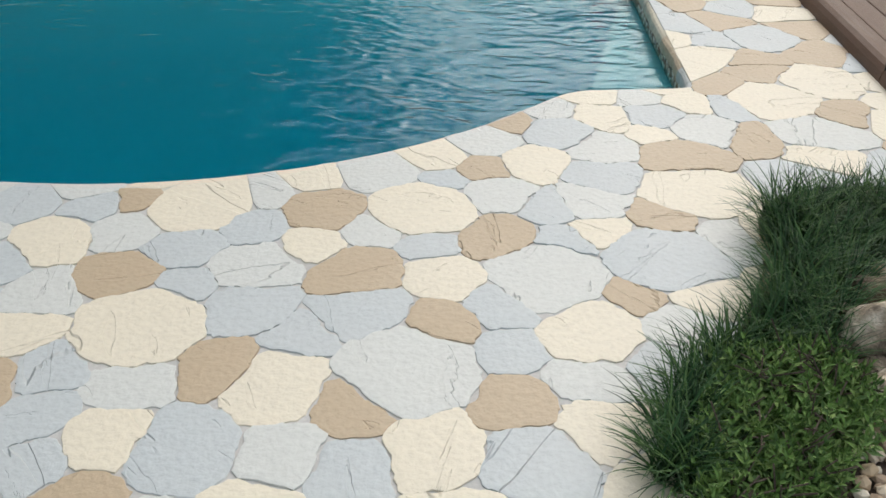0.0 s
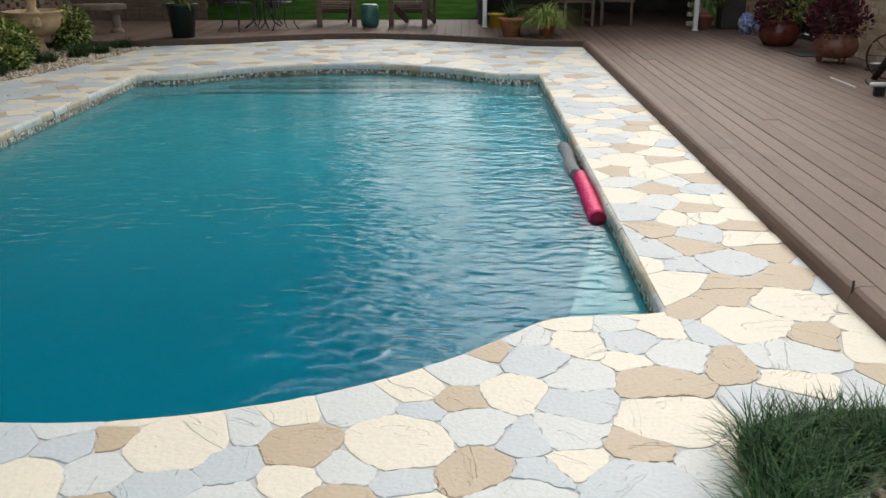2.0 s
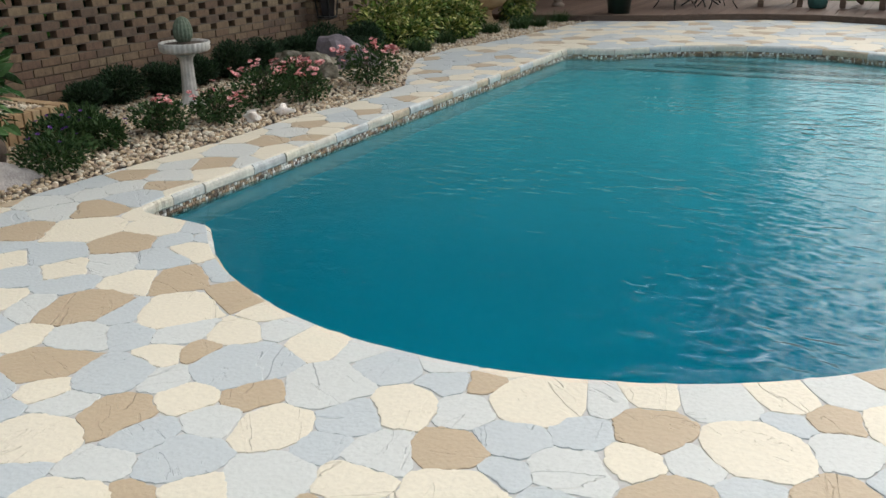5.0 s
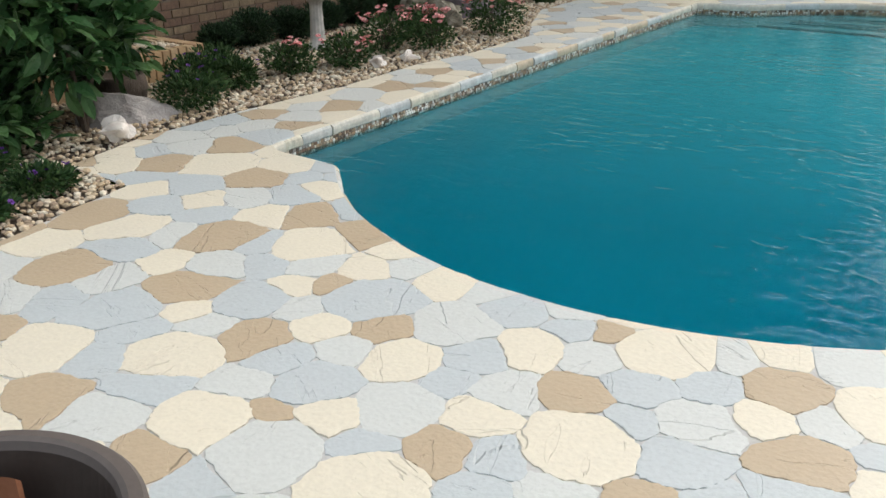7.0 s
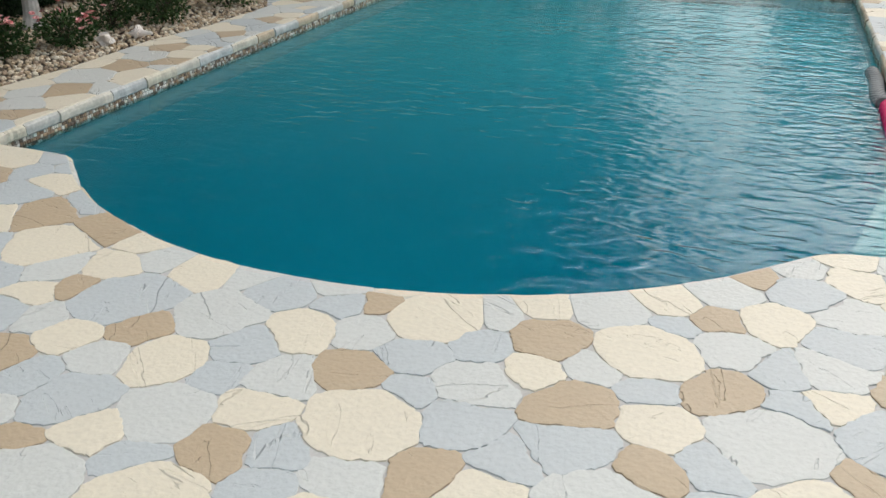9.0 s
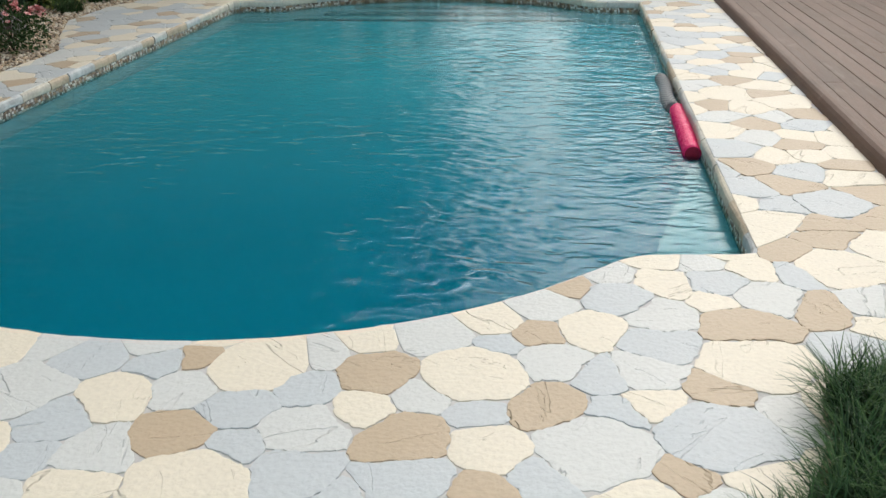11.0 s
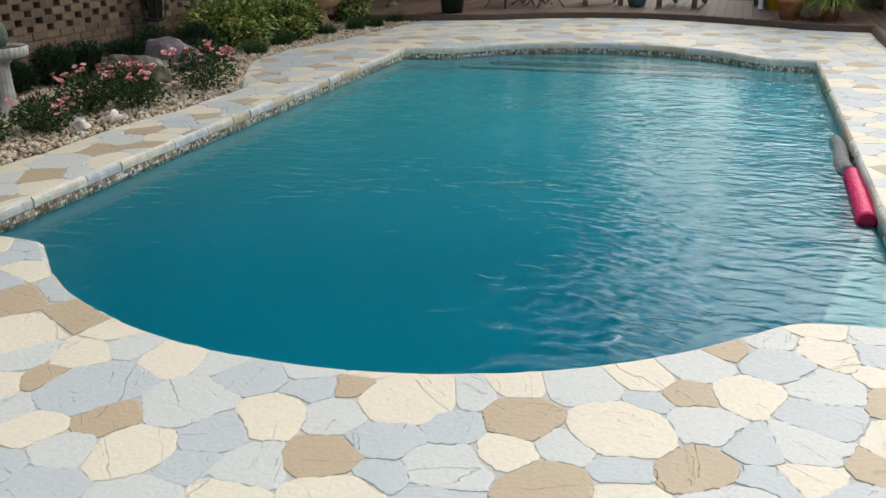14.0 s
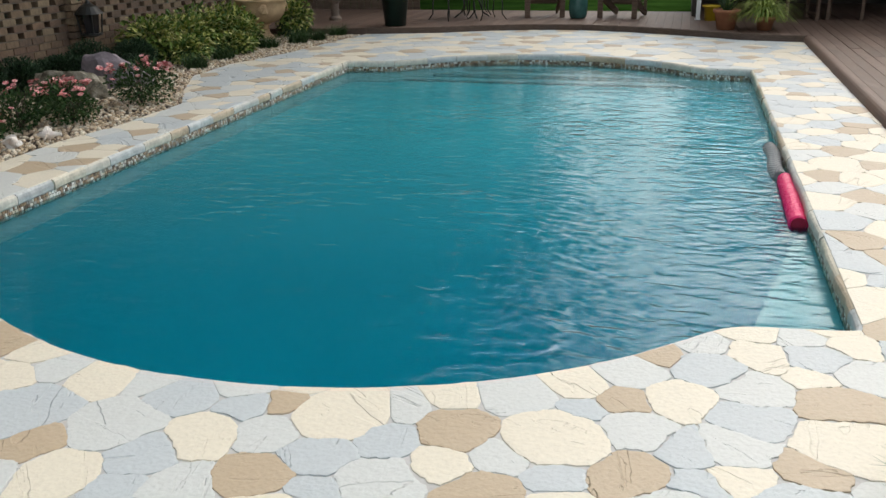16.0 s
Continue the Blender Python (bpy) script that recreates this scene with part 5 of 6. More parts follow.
def conch(place, s, turn, tilt, label):
    t = thing("seashell", place, label, "seashell", turn, "seashells")
    v, f, m = [], [], 18
    for j in range(26):
        u = j / 25
        r = s * (0.04 + 0.30 * math.sin(math.pi * min(1, u * 1.25) * 0.8) * (1 - u * 0.75))
        for i in range(m):
            a = 2 * math.pi * i / m
            spike = 1 + (0.9 * max(0, math.cos(3 * (a + u * 7))) ** 8 if 0.25 < u < 0.55 else 0)
            flare = 1.9 if (i < 4 and u < 0.6) else 1
            v.append((s * (u - 0.5) * 1.3, r * spike * flare * math.cos(a), r * spike * math.sin(a) + s * 0.3))
    for j in range(25):
        for i in range(m):
            f.append((j * m + i, j * m + (i + 1) % m, (j + 1) * m + (i + 1) % m, (j + 1) * m + i))
    f += [tuple(reversed(range(m))), tuple(range(25 * m, 26 * m))]
    part("shell", moved((v, f), pose(0, 0, -s * 0.03, 0, tilt, 0)), SHELLM, t)


conch((-4.80, 5.98, 0.015), 0.15, 120, 35, "spiky white conch shell on the pebbles")
conch((-4.72, 6.30, 0.015), 0.15, 20, 0, "pale conch shell lying on the pebbles")
conch((-4.78, 3.38, 0.02), 0.22, 150, 15, "large white conch shell on the pebbles")

bp = tagged(new("raised_planter"), "low raised planter of tan bricks filled with pebbles", "planter")
rest_me = mesh("brick", *cbox(-0.05, 0.05, -0.036, 0.036, -0.055, 0.055, 0.005), mat("planter_brick", [(0.42, 0.28, 0.15), (0.36, 0.23, 0.13), (0.46, 0.33, 0.19)], per="object", scale=12, rough=0.9, vary=0.2, bump=0.4))
PX, PY0, PY1, PZ = -6.05, 3.6, 5.12, 0.24
part("core", cbox(-6.86, PX - 0.06, PY0, PY1 - 0.06, -0.03, PZ - 0.02, 0.01), LIME, bp)
y = PY0
while y < PY1:
    for c in range(2):
        ob = new("brick", rest_me)
        ob.parent, ob.matrix_basis = bp, pose(PX - 0.03, y, 0.055 + c * 0.122 + 0.005 * (c == 1), R.uniform(-1, 1), 0, R.uniform(-1, 1))
    y += 0.082
x = -6.82
while x < PX:
    for c in range(2):
        ob = new("brick", rest_me)
        ob.parent, ob.matrix_basis = bp, pose(x, PY1 - 0.02, 0.055 + c * 0.122 + 0.005 * (c == 1), 0, 0, 90)
    x += 0.082
tagged(part("pebbles", moved(pebbles([(-6.84, PY0), (PX - 0.1, PY0), (PX - 0.1, PY1 - 0.1), (-6.84, PY1 - 0.1)], (-6.84, PX, PY0, PY1), 0.05, 0.03, 8), pose(0, 0, PZ - 0.01)), PEBBLE), "pale pebbles filling the raised brick planter", "pebbles", kind="stuff")

for i, (x, y, r, h) in enumerate(((-6.55, 5.75, 0.26, 0.27), (-6.6, 6.2, 0.29, 0.30), (-6.55, 6.7, 0.26, 0.26), (-6.55, 7.2, 0.29, 0.29), (-6.5, 7.7, 0.29, 0.32), (-6.5, 8.2, 0.31, 0.33), (-6.45, 8.75, 0.31, 0.33), (-6.4, 9.25, 0.31, 0.33), (-6.1, 8.95, 0.29, 0.26), (-6.3, 10.0, 0.36, 0.32), (-5.9, 9.5, 0.29, 0.22))):
    g = random.Random(300 + i)
    plant("shrub", (x, y, 0), "dark fine-leaved shrub against the brick wall", [("foliage", leaves(4600, (0, 0, h * 0.5), (r * g.uniform(0.75, 1.1), r * g.uniform(0.7, 1.05), h * g.uniform(0.5, 0.9)), 0.042, g, 0.36, 0.2), DARKL)], "shrub", "dark shrubs along the wall")
for i, (x, y, r, h) in enumerate(((-6.45, 10.6, 0.39, 0.50), (-6.25, 11.1, 0.39, 0.50), (-6.4, 11.7, 0.41, 0.53), (-6.0, 12.1, 0.37, 0.42), (-6.35, 12.5, 0.37, 0.50), (-5.75, 13.55, 0.28, 0.53), (-6.0, 10.6, 0.33, 0.29), (-5.75, 11.5, 0.29, 0.24))):
    g = random.Random(340 + i)
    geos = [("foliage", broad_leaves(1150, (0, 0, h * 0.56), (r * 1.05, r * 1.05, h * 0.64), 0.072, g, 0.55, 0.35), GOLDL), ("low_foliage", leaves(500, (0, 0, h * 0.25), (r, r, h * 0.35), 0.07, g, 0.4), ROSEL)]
    plant("variegated_shrub", (x, y, 0), "leafy shrub with yellow-splashed green leaves", geos, "shrub", "variegated shrubs")
for i, (x, y, r) in enumerate(((-5.35, 12.75, 0.2), (-5.2, 13.15, 0.18), (-5.1, 13.75, 0.2), (-5.5, 13.2, 0.2), (-5.55, 12.2, 0.2), (-5.6, 10.2, 0.2), (-5.65, 11.0, 0.2))):
    g = random.Random(360 + i)
    plant("grass_tuft", (x, y, 0), "tuft of fine dark green grass among pebbles", [("foliage", blades(420, r * 0.7, 0.26, 0.006, g, 0.7, 0.7, 4), ROSEL)], "grass", "grass tufts")
for i, (x, y, r, h, fl) in enumerate(((-5.08, 4.2, 0.27, 0.26, 5), (-5.5, 4.6, 0.26, 0.26, 9), (-5.75, 5.0, 0.26, 0.24, 4), (-5.35, 4.85, 0.24, 0.22, 5), (-4.35, 2.55, 0.20, 0.12, 9), (-4.15, 2.1, 0.2, 0.12, 6), (-4.75, 2.45, 0.22, 0.16, 6))):
    g = random.Random(380 + i)
    fls = [(g.uniform(-r, r) * 0.8, g.uniform(-r, r) * 0.8, h * g.uniform(0.75, 1.1)) for _ in range(fl)]
    plant("flowering_plant", (x, y, 0), "low green bedding plant with small purple flowers", [("foliage", leaves(1300, (0, 0, h * 0.5), (r, r, h * 0.65), 0.045, g, 0.42, 0.25), ROSEL), ("flower", heads(fls, 0.018, g, PURPLE), PURPLE)], "bedding plant", "bedding plants")
g = random.Random(401)
cl = []
for k in range(60):
    if k < 18:
        at = (g.uniform(-0.5, 0.1), g.uniform(-0.85, -0.35), g.uniform(0.12, 0.5))
    elif k < 38:
        at = (g.uniform(-0.5, 0.42), g.uniform(-0.8, 0.4), g.uniform(0.5, 0.95))
    else:
        at = (g.uniform(-0.5, 0.42), g.uniform(-0.8, 0.8), g.uniform(0.8, 1.45))
    cl.append(broad_leaves(78, at, (0.27, 0.27, 0.24), 0.165, g, 0.42))
plant("broadleaf_shrub", (-5.2, 3.4, 0), "tall shrub with long glossy dark green leaves", [("foliage", join(*cl), leafy("glossy_leaf", [(0.035, 0.085, 0.03), (0.055, 0.12, 0.04), (0.026, 0.06, 0.022), (0.08, 0.15, 0.055)], 0.28)), ("stem", join(*[tube([(0, 0, 0), (g.uniform(-0.2, 0.2), g.uniform(-0.2, 0.2), 0.6), (g.uniform(-0.4, 0.4), g.uniform(-0.4, 0.4), 1.2)], [0.02, 0.015, 0.006], 6) for _ in range(8)]), BARK)], "shrub")

t = thing("urn_planter", (-6.12, 13.2, -0.02), "sandstone-coloured garden urn with moulded masks on a pedestal", "garden urn")
part("pedestal", lathe([(0.20, 0), (0.20, 0.05), (0.13, 0.08), (0.10, 0.16), (0.10, 0.22), (0.14, 0.25)], 36), SANDSTONE, t, smooth=True)
part("bowl", lathe([(0.13, 0.25), (0.26, 0.30), (0.35, 0.40), (0.375, 0.50), (0.385, 0.585), (0.41, 0.60), (0.41, 0.62), (0.38, 0.62), (0.35, 0.55), (0.001, 0.5)], 48), SANDSTONE, t, smooth=True)
part("finial", lathe([(0.12, 0.52), (0.10, 0.60), (0.06, 0.64), (0.07, 0.75), (0.10, 0.85), (0.04, 0.95), (0.001, 0.96)], 24), SANDSTONE, t, smooth=True)
for a in (-150, -60, 30, 120):
    part("mask", moved(rock(3, 0.07, 0.04, 0.09, 0.35, 2), pose(0.375 * math.cos(radians(a)), 0.375 * math.sin(radians(a)), 0.47, 0, 0, a + 90)), SANDSTONE, t)
t = thing("stone_bench", (-5.95, 15.2, DECK_Z), "brown cast stone bench with a curved seat on the deck", "bench", 10)
part("seat", lathe([(0.001, 0.36), (0.40, 0.36), (0.43, 0.38), (0.43, 0.44), (0.40, 0.46), (0.001, 0.46)], 32, 0.5), DARKSTONE, t)
for s in (-1, 1):
    part("pedestal", moved(lathe([(0.11, 0), (0.11, 0.04), (0.07, 0.08), (0.07, 0.28), (0.11, 0.33), (0.11, 0.36)], 20), pose(s * 0.24, 0, 0)), DARKSTONE, t)
t = thing("wall_lantern", (-6.72, 9.80, 0.40), "black metal lantern fixed to the brick pier", "lantern")
for sx, sy in ((-1, -1), (-1, 1), (1, -1), (1, 1)):
    part("corner_bar", tube([(0.085 * sx, 0.085 * sy, 0.05), (0.105 * sx, 0.105 * sy, 0.28)], 0.009, 6), IRON, t)
part("glass", lathe([(0.10, 0.05), (0.135, 0.28)], 4), GLASS, t)
part("base", lathe([(0.04, 0.0), (0.13, 0.03), (0.13, 0.05)], 16), IRON, t)
part("hood", lathe([(0.17, 0.275), (0.16, 0.29), (0.10, 0.36), (0.03, 0.40), (0.02, 0.43), (0.001, 0.44)], 16), IRON, t)
part("bracket", tube([(0, 0, 0.43), (-0.06, 0, 0.46), (-0.13, 0, 0.42)], 0.01, 6), IRON, t)

# ---- planted bed beside the deck ----
i = 0
for x, y, s in ((1.03, 2.73, 1.05), (1.16, 2.77, 0.95), (1.30, 2.79, 1.0), (1.45, 2.79, 1.05), (1.60, 2.79, 1.0), (1.74, 2.71, 1.0), (1.08, 2.70, 1.0), (1.22, 2.78, 0.95), (1.38, 2.71, 1.0), (1.55, 2.72, 1.0), (1.70, 2.71, 1.0), (1.02, 2.58, 1.0), (1.14, 2.56, 1.0), (1.26, 2.60, 0.9), (0.98, 2.42, 1.0), (1.10, 2.38, 1.0), (0.92, 2.28, 1.0), (1.02, 2.22, 0.95), (0.82, 2.12, 0.85), (0.70, 2.04, 0.8), (0.60, 1.92, 0.85), (0.53, 1.80, 0.85), (0.50, 1.66, 0.85), (0.95, 2.08, 0.8), (0.90, 2.2, 0.85), (1.5, 2.66, 0.8), (1.7, 2.62, 0.85)):
    g = random.Random(500 + i)
    i += 1
    plant("mondo_grass", (x, y, -0.015), "clump of arching dark green mondo grass", [("foliage", blades(240, 0.055, 0.25 * s, 0.0064, g, 0.5, 0.85, 5), MONDO)], "grass", "mondo grass clumps")
for k, (x, y, r, h) in enumerate(((0.75, 1.94, 0.13, 0.14), (0.88, 1.95, 0.13, 0.15), (0.93, 1.85, 0.12, 0.14), (0.72, 1.82, 0.14, 0.14), (0.83, 1.76, 0.13, 0.15), (0.67, 1.69, 0.14, 0.14), (0.63, 1.55, 0.14, 0.13), (0.76, 1.62, 0.10, 0.12), (0.55, 1.42, 0.14, 0.13))):
    g = random.Random(560 + k)
    plant("groundcover", (x, y, 0), "bright green small-leaved groundcover shrub with a few yellow leaves", [*[("stem", tube([(0, 0, 0), (g.uniform(-0.5, 0.5) * r, g.uniform(-0.5, 0.5) * r, h * 0.5), (g.uniform(-0.9, 0.9) * r, g.uniform(-0.9, 0.9) * r, h)], [0.004, 0.003, 0.002], 5), BARK) for _ in range(8)], ("foliage", sprigs(95, (0, 0, h * 0.42), (r, r, h * 0.72), 0.036, g), HERB)], "shrub", "groundcover shrubs")
for nm, m, place, size, rot, lab in (
    ("rock", ROCK, (1.09, 2.12, 0.085), (0.11, 0.075, 0.06), (10, -18, 20), "pale rough angular rock resting on others"),
    ("rock", ROCK, (1.155, 2.045, 0.04), (0.055, 0.075, 0.075), (0, 0, 30), "rounded grey-brown rock in the bed"),
    ("rock", ROCK, (1.06, 1.90, 0.04), (0.075, 0.085, 0.07), (0, 0, 80), "rounded mossy rock beside the groundcover"),
    ("rock", ROCK, (1.05, 2.23, 0.03), (0.06, 0.055, 0.055), (0, 0, 10), "smooth tan rock in the bed"),
    ("rock", ROCK, (1.07, 2.03, 0.015), (0.07, 0.06, 0.045), (0, 0, 50), "low dark rock under the others"),
):
    t = thing(nm, place, lab, "rock", 0, "rocks in the bed")
    t.matrix_basis = pose(*place, *rot)
    part("stone", crag(int(place[0] * 700), *(q * 0.95 for q in size), 8, 4, 0.09, 0.75), m, t)
t = thing("stone_block", (1.255, 1.985, 0.0), "weathered rectangular grey stone block in the bed", "rock", 8)
bm = bmesh.new()
bmesh.ops.create_cube(bm, size=1)
bmesh.ops.subdivide_edges(bm, edges=bm.edges[:], cuts=26, use_grid_fill=True)
for v in bm.verts:
    q = v.co.copy()
    v.co = Vector((q.x * 0.25, q.y * 0.30, (q.z + 0.42) * 0.20)) * (1 + 0.05 * noise.fractal(q * 3, 0.8, 2, 4)) + 0.009 * noise.noise_vector(q * 7) + 0.004 * noise.noise_vector(q * 23)
part("stone", bm, BLOCKSTONE, t)
t = thing("weathered_log", (1.215, 2.325, 0.04), "short grey weathered log lying in the bed", "log", -12)
lg = tube([(-0.11, 0, 0), (-0.10, 0, 0.0), (0.0, 0.008, 0.006), (0.10, 0, 0), (0.115, 0, 0)], [0.034, 0.042, 0.041, 0.038, 0.03], 18)
part("wood", ([tuple(Vector(v) * (1 + 0.1 * noise.noise(Vector(v) * 25))) for v in lg[0]], lg[1]), DRIFT, t)
g = random.Random(9)
for k in range(26):
    x, y, s = g.uniform(1.05, 1.7), g.uniform(1.45, 2.6), g.uniform(0.02, 0.04)
    t = thing("pebble", (x, y, 0.015), "smooth rounded cream and tan river stone", "pebble", g.uniform(0, 360), "larger river stones")
    part("stone", rock(k * 1.3, s * 1.3, s, s * 0.7, 0.1, 2), (CONCRETE, SANDSTONE, ROCK)[k % 3], t, smooth=True)

# ---- flagstones ----
# places of the stones nearest the bowed end, by colour and size
CREAM_LAID = {
    0.09: [(-0.5, 2.98), (0.73, 3.41), (0.91, 3.73), (0.55, 3.81), (0.47, 2.69), (0.71, 2.36), (0.34, 1.82), (-2.2, 2.99), (-2.96, 2.3)],
    0.118: [(-0.11, 3.19), (0.27, 3.16), (0.55, 3.56), (1.75, 3.54), (-0.46, 2.57), (-0.04, 2.4), (-0.79, 1.72), (-0.04, 1.73), (-1.28, 2.56), (-1.85, 2.85), (-1.19, 2.09), (-1.59, 1.84), (-2.0, 2.25), (-2.56, 2.06), (-3.06, 2.98), (-3.47, 2.93), (-3.1, 3.41), (-3.87, 2.89)],
    0.145: [(1.37, 3.3), (1.55, 4.02), (0.38, 2.18), (-0.46, 1.92), (-1.62, 2.24), (-3.53, 3.63), (-3.64, 2.13), (-2.71, 1.56)],
    0.185: [(-0.87, 2.79), (-0.15, 2.81), (1.3, 3.77), (0.8, 2.97), (-0.86, 2.13), (-2.6, 2.8), (-1.9, 1.58), (-2.31, 1.79), (-3.9, 3.41), (-3.5, 2.49), (-1.27, 1.64)],
}
TAN_LAID = {
    0.09: [(-1.07, 2.81), (0.07, 3.1), (0.2, 3.5), (1.14, 3.41), (1.73, 3.3), (1.1, 3.94), (0.5, 2.32), (0.15, 1.87), (-0.81, 1.55), (-2.22, 2.56), (-1.76, 1.73)],
    0.118: [(1.52, 3.62), (1.33, 4.13), (0.12, 2.64), (0.67, 2.8), (-1.0, 2.38), (-0.05, 2.18), (-0.61, 1.98), (-0.24, 1.86), (-1.8, 2.35), (-1.19, 1.88), (-2.46, 3.06), (-2.87, 3.09), (-2.44, 1.38)],
    0.145: [(-0.45, 2.79), (0.79, 3.23), (-0.31, 2.42), (-2.16, 2.05), (-3.51, 3.35), (-4.19, 3.24), (-4.13, 3.71), (-1.89, 1.4)],
    0.185: [(-2.72, 2.2), (-3.03, 2.66), (-3.78, 2.5), (-3.32, 2.05)],
}
GREY_LAID = {
    0.09: [(-0.66, 2.86), (0.35, 3.6), (0.74, 3.78), (0.85, 2.68), (0.61, 2.2), (0.34, 1.97), (-0.4, 1.7), (-1.64, 2.88), (-2.17, 2.32), (-2.06, 2.88)],
    0.118: [(0.08, 3.33), (0.13, 2.92), (0.94, 3.48), (-1.06, 2.62), (-0.27, 2.68), (0.46, 2.89), (-0.81, 1.91), (-1.19, 2.26), (-2.43, 2.67), (-1.81, 2.17), (-1.96, 1.8), (-3.25, 2.56), (-2.38, 2.01)],
    0.145: [(-0.29, 3.05), (0.53, 3.29), (-0.61, 2.44), (-1.6, 2.53), (-1.44, 1.99), (-2.77, 2.41), (-3.32, 3.1), (-3.04, 2.05), (-2.16, 1.45)],
    0.185: [(1.4, 3.46), (0.26, 2.43), (-0.12, 1.99), (-1.62, 1.58)],
}
BLUE_LAID = {
    0.09: [(-1.22, 2.76), (-0.08, 3.01), (1.56, 3.21), (1.13, 3.71), (-0.1, 2.6), (0.3, 2.84), (0.32, 2.62), (-0.79, 2.34), (0.14, 2.08), (0.53, 2.05), (-1.01, 1.78), (-0.23, 1.66), (-0.95, 1.63), (-1.39, 2.21)],
    0.118: [(0.78, 3.6), (-0.66, 2.66), (-0.85, 2.53), (0.12, 2.29), (-0.43, 2.13), (0.19, 1.68), (-1.47, 2.79), (-1.42, 2.41), (-1.38, 1.75), (-2.63, 2.55), (-1.97, 2.0), (-2.8, 2.68), (-3.31, 2.8), (-3.06, 1.86), (-2.56, 1.85), (-2.49, 1.65), (-1.04, 1.96), (-1.67, 1.39)],
    0.145: [(0.38, 3.42), (0.51, 3.08), (-0.59, 2.23), (-0.28, 2.23), (-0.63, 1.7), (-1.75, 1.95), (-2.4, 2.26), (-3.16, 3.25), (-3.62, 2.73), (-3.32, 2.29), (-2.21, 1.62)],
    0.185: [(0.63, 2.55), (-2.01, 2.54), (-2.79, 1.95)],
}
# tan stones in the two strips beside the basin, kept apart from each other
TAN_STRIP = [(1.56, 7.93), (1.36, 7.17), (1.54, 6.76), (1.15, 6.39), (1.34, 5.99), (1.72, 6.19), (1.52, 5.52), (1.13, 5.12), (1.69, 5.14), (1.30, 4.80), (1.71, 4.74), (1.68, 4.34), (1.32, 4.20), (1.64, 8.12), (-4.31, 5.51), (-4.37, 6.16), (-4.2, 4.81), (-4.56, 4.38), (-4.14, 6.75), (-4.16, 7.44), (-4.72, 8.82), (-4.0, 5.77), (-4.82, 10.53)]
NAMED = [(x, y, size, colour) for colour, laid in enumerate((CREAM_LAID, TAN_LAID, GREY_LAID, BLUE_LAID)) for size, places in laid.items() for x, y in places]
NAMED += [(x, y, 0.105, 1) for x, y in TAN_STRIP]
NAMED += [(1.67, 4.95, 0.14, 0), (1.13, 4.30, 0.12, 0), (1.42, 5.02, 0.10, 3), (1.45, 4.56, 0.13, 3)]


def clip(poly, nx, ny, d):
    """The part of a convex polygon where nx*x + ny*y <= d."""
    out = []
    for i in range(len(poly)):
        a, b = poly[i - 1], poly[i]
        sa, sb = nx * a[0] + ny * a[1] - d, nx * b[0] + ny * b[1] - d
        if sa <= 0:
            out.append(a)
        if (sa < 0 < sb) or (sb < 0 < sa):
            t = sa / (sa - sb)
            out.append((a[0] + t * (b[0] - a[0]), a[1] + t * (b[1] - a[1])))
    return out


def fits(x, y):
    return inside(x, y, PAVING) and not inside(x, y, POOL)


rng = random.Random(21)
seeds = [(x, y, r, c) for x, y, r, c in NAMED]
tries = 0
while tries < 27000:
    tries += 1
    x, y = rng.uniform(-5.6, 1.95), rng.uniform(-3.1, 15.1)
    r = rng.choice((0.085, 0.105, 0.12, 0.135, 0.155))
    if all((x - a) ** 2 + (y - b) ** 2 > (0.88 * (r + q)) ** 2 for a, b, q, _ in seeds) and (inside(x, y, PAVING) or nearest(x, y, PAVING)[0] < 0.15) and (not inside(x, y, POOL) or nearest(x, y, POOL)[0] < 0.06):
        lone = all(c != 1 or (x - a) ** 2 + (y - b) ** 2 > 0.42**2 for a, b, _, c in seeds)
        seeds.append((x, y, r, rng.choices((0, 1, 2, 3), (32, 22 if lone else 0, 28, 28))[0]))
GAP = 0.0011
joined = [[[], []] for _ in STONES]
singles = []
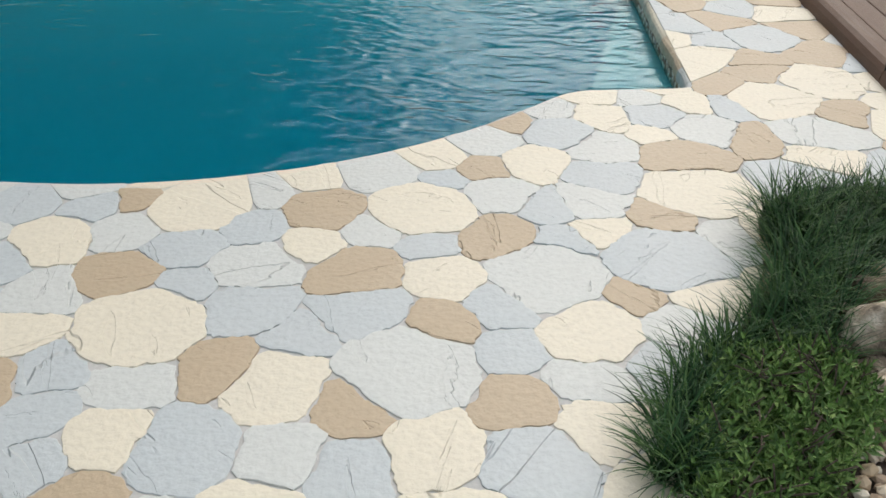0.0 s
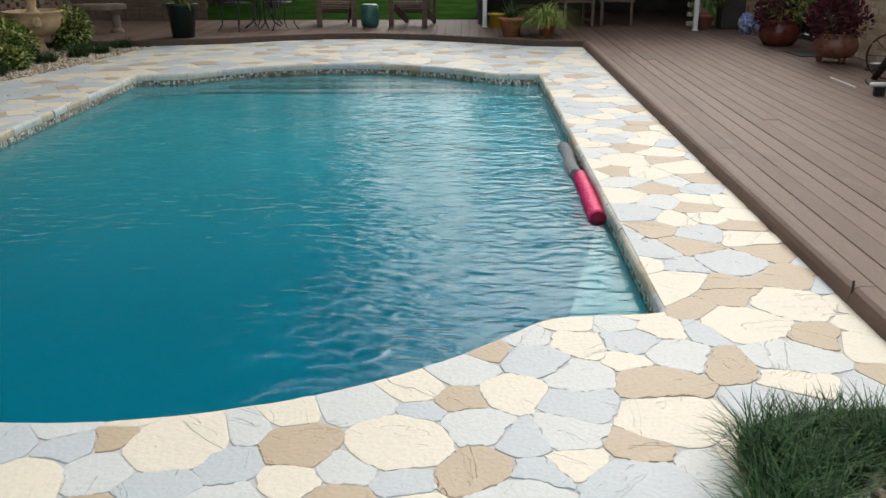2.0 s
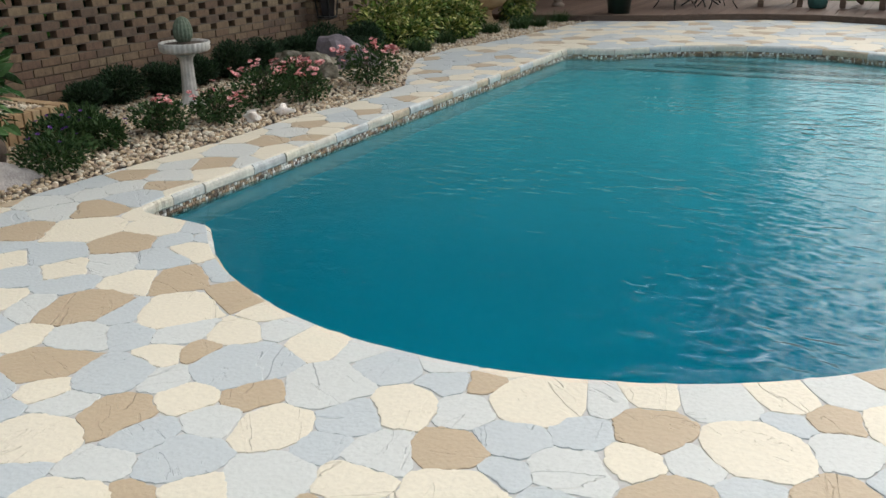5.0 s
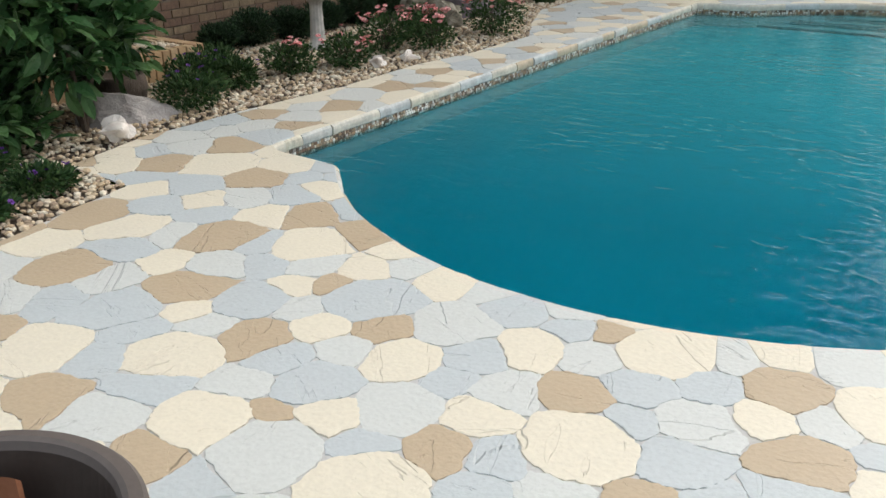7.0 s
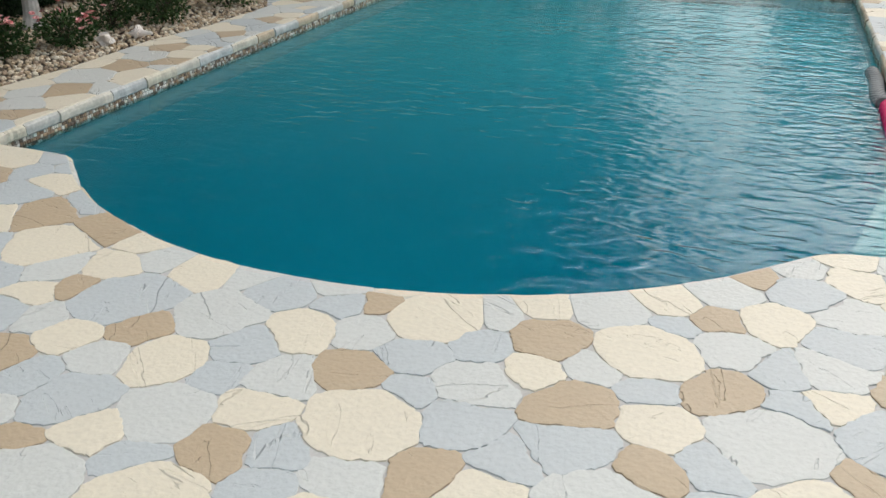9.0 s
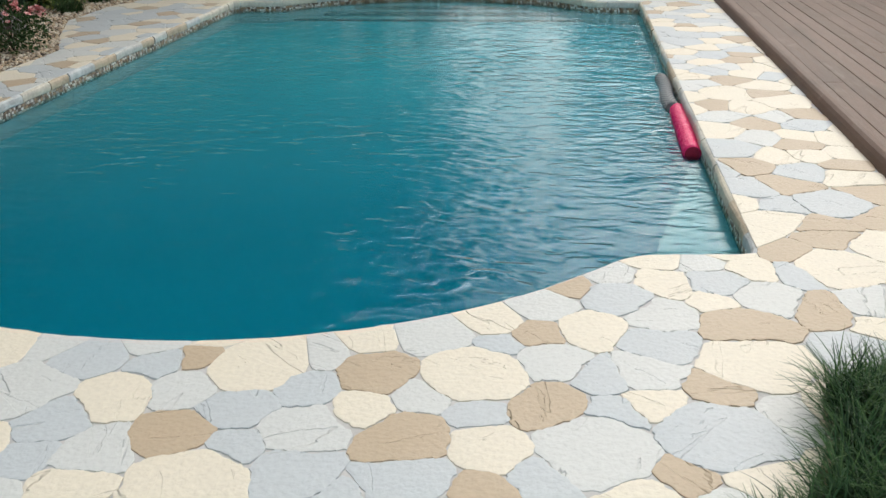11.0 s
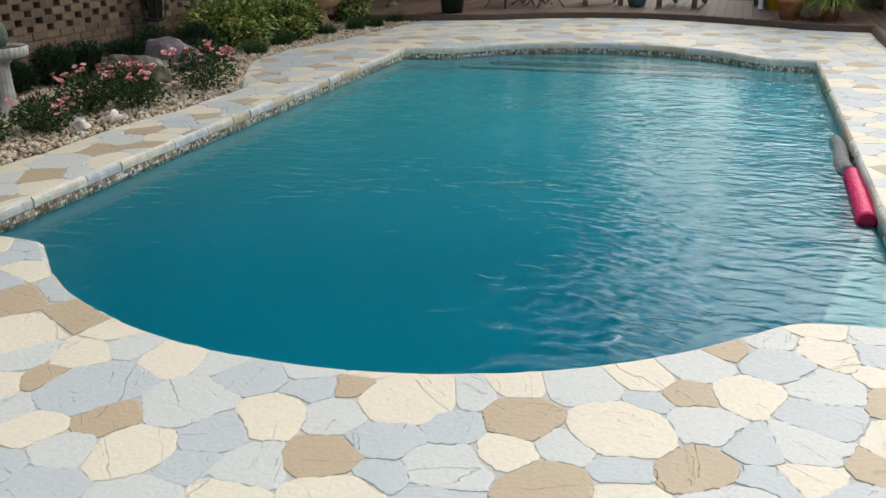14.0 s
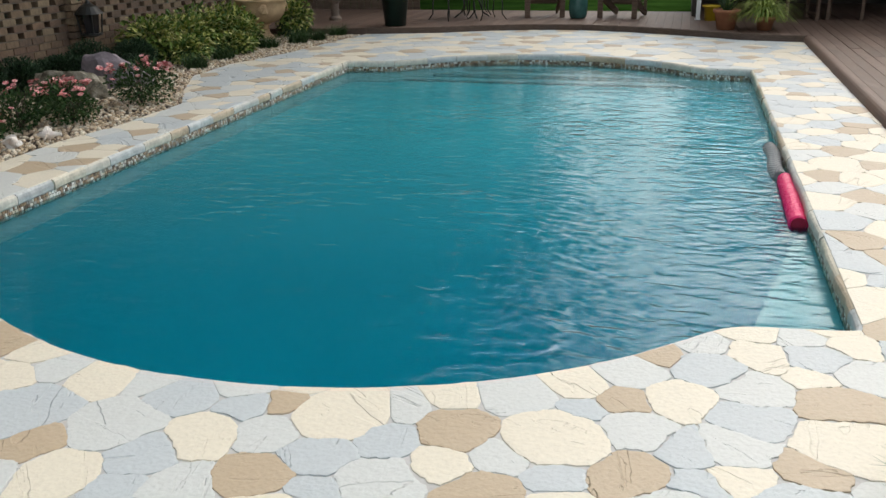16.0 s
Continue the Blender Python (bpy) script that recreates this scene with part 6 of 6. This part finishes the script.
for i, (x, y, r, c) in enumerate(seeds):
    poly = [(x - 0.34, y - 0.34), (x + 0.34, y - 0.34), (x + 0.34, y + 0.34), (x - 0.34, y + 0.34)]
    for j, (a, b, q, _) in enumerate(seeds):
        dx, dy = a - x, b - y
        dd = dx * dx + dy * dy
        if j != i and dd < 0.9:
            dist = math.sqrt(dd)
            cut = (dd + r * r - q * q) / (2 * dist) - (GAP if y < 5.0 else 0.0007)
            poly = clip(poly, dx / dist, dy / dist, cut + (dx * x + dy * y) / dist)
            if len(poly) < 3:
                break
    if len(poly) < 3:
        continue
    # round the corners a little and break the straight edges
    poly = [((1 - t) * a[0] + t * b[0], (1 - t) * a[1] + t * b[1]) for a, b in zip(poly, poly[1:] + poly[:1]) for t in (0.12, 0.88)]
    fine = []
    for k in range(len(poly)):
        a, b = poly[k - 1], poly[k]
        m = max(1, int(math.dist(a, b) / (0.013 if y < 4.6 else 0.03)))
        for t in range(m):
            fine.append((a[0] + (b[0] - a[0]) * t / m, a[1] + (b[1] - a[1]) * t / m))
    edge = any(inside(px, py, POOL) or not inside(px, py, PAVING) for px, py in fine)
    if edge:
        if not fits(x, y):
            d, (ex, ey) = nearest(x, y, POOL if inside(x, y, POOL) else PAVING)
            k = (d + 0.03) / max(d, 1e-6)
            x, y = x + (ex - x) * k, y + (ey - y) * k
        turned = []
        for px, py in fine + [(0.5 * (a[0] + b[0]), 0.5 * (a[1] + b[1])) for a, b in zip(fine, fine[1:] + fine[:1])]:
            lo, hi = 0.0, 1.0
            if not fits(px, py):
                t = 0.0
                while t < 1.0 and fits(x + (px - x) * t, y + (py - y) * t):
                    lo, t = t, t + 0.08
                hi = min(1.0, t)
                for _ in range(9):
                    t = 0.5 * (lo + hi)
                    lo, hi = (t, hi) if fits(x + (px - x) * t, y + (py - y) * t) else (lo, t)
                px, py = x + (px - x) * lo, y + (py - y) * lo
            turned.append((math.atan2(py - y, px - x), px, py))
        out = [(px, py) for _, px, py in sorted(turned)]
    else:
        out = []
        for px, py in fine:
            wv = noise.noise_vector(Vector((px * 8, py * 8, 0.5)))
            wi = noise.noise_vector(Vector((px * 14, py * 14, i * 0.37)))
            ws = noise.noise_vector(Vector((px * 44, py * 44, i * 0.71)))
            k = 1.0 if y < 4.6 else 0.25
            out.append((px + 0.02 * wv.x + k * (0.011 * wi.x + 0.010 * ws.x), py + 0.02 * wv.y + k * (0.011 * wi.y + 0.010 * ws.y)))
    area = 0.5 * abs(sum(out[k - 1][0] * out[k][1] - out[k][0] * out[k - 1][1] for k in range(len(out))))
    if area < 0.004:
        continue
    cx, cy = sum(p[0] for p in out) / len(out), sum(p[1] for p in out) / len(out)
    m = len(out)
    z = rng.uniform(0.0, 0.003)
    tx, ty = rng.uniform(-0.004, 0.004), rng.uniform(-0.004, 0.004)
    v = []
    for inset, h in ((0.0, -0.006), (0.0, -0.0008), (0.012, 0.0003), (0.10, 0.0012)):
        for px, py in out:
            v.append((px + (cx - px) * inset, py + (cy - py) * inset, z + h + tx * (px - cx) + ty * (py - cy)))
    v.append((cx, cy, z + 0.002))
    f = []
    for ring in range(3):
        for k in range(m):
            f.append((ring * m + k, ring * m + (k + 1) % m, (ring + 1) * m + (k + 1) % m, (ring + 1) * m + k))
    f += [(3 * m + k, 3 * m + (k + 1) % m, 4 * m) for k in range(m)]
    if sum((out[k - 1][0] * out[k][1] - out[k][0] * out[k - 1][1]) for k in range(m)) < 0:
        f = [tuple(reversed(q)) for q in f]
    singles.append((math.hypot(cx + 1.0, (cy - 2.6)), v, f, c))
singles.sort(key=lambda s: s[0])
for rank, (_, v, f, c) in enumerate(singles):
    if rank < 300:
        part("stone", (v, f), STONES[c], pavement)
    else:
        g = joined[c]
        k = len(g[0])
        g[0].extend(v)
        g[1].extend(tuple(i + k for i in q) for q in f)
for g, m in zip(joined, STONES):
    tagged(part("paving_stones", g, m, pavement), kind="stuff")
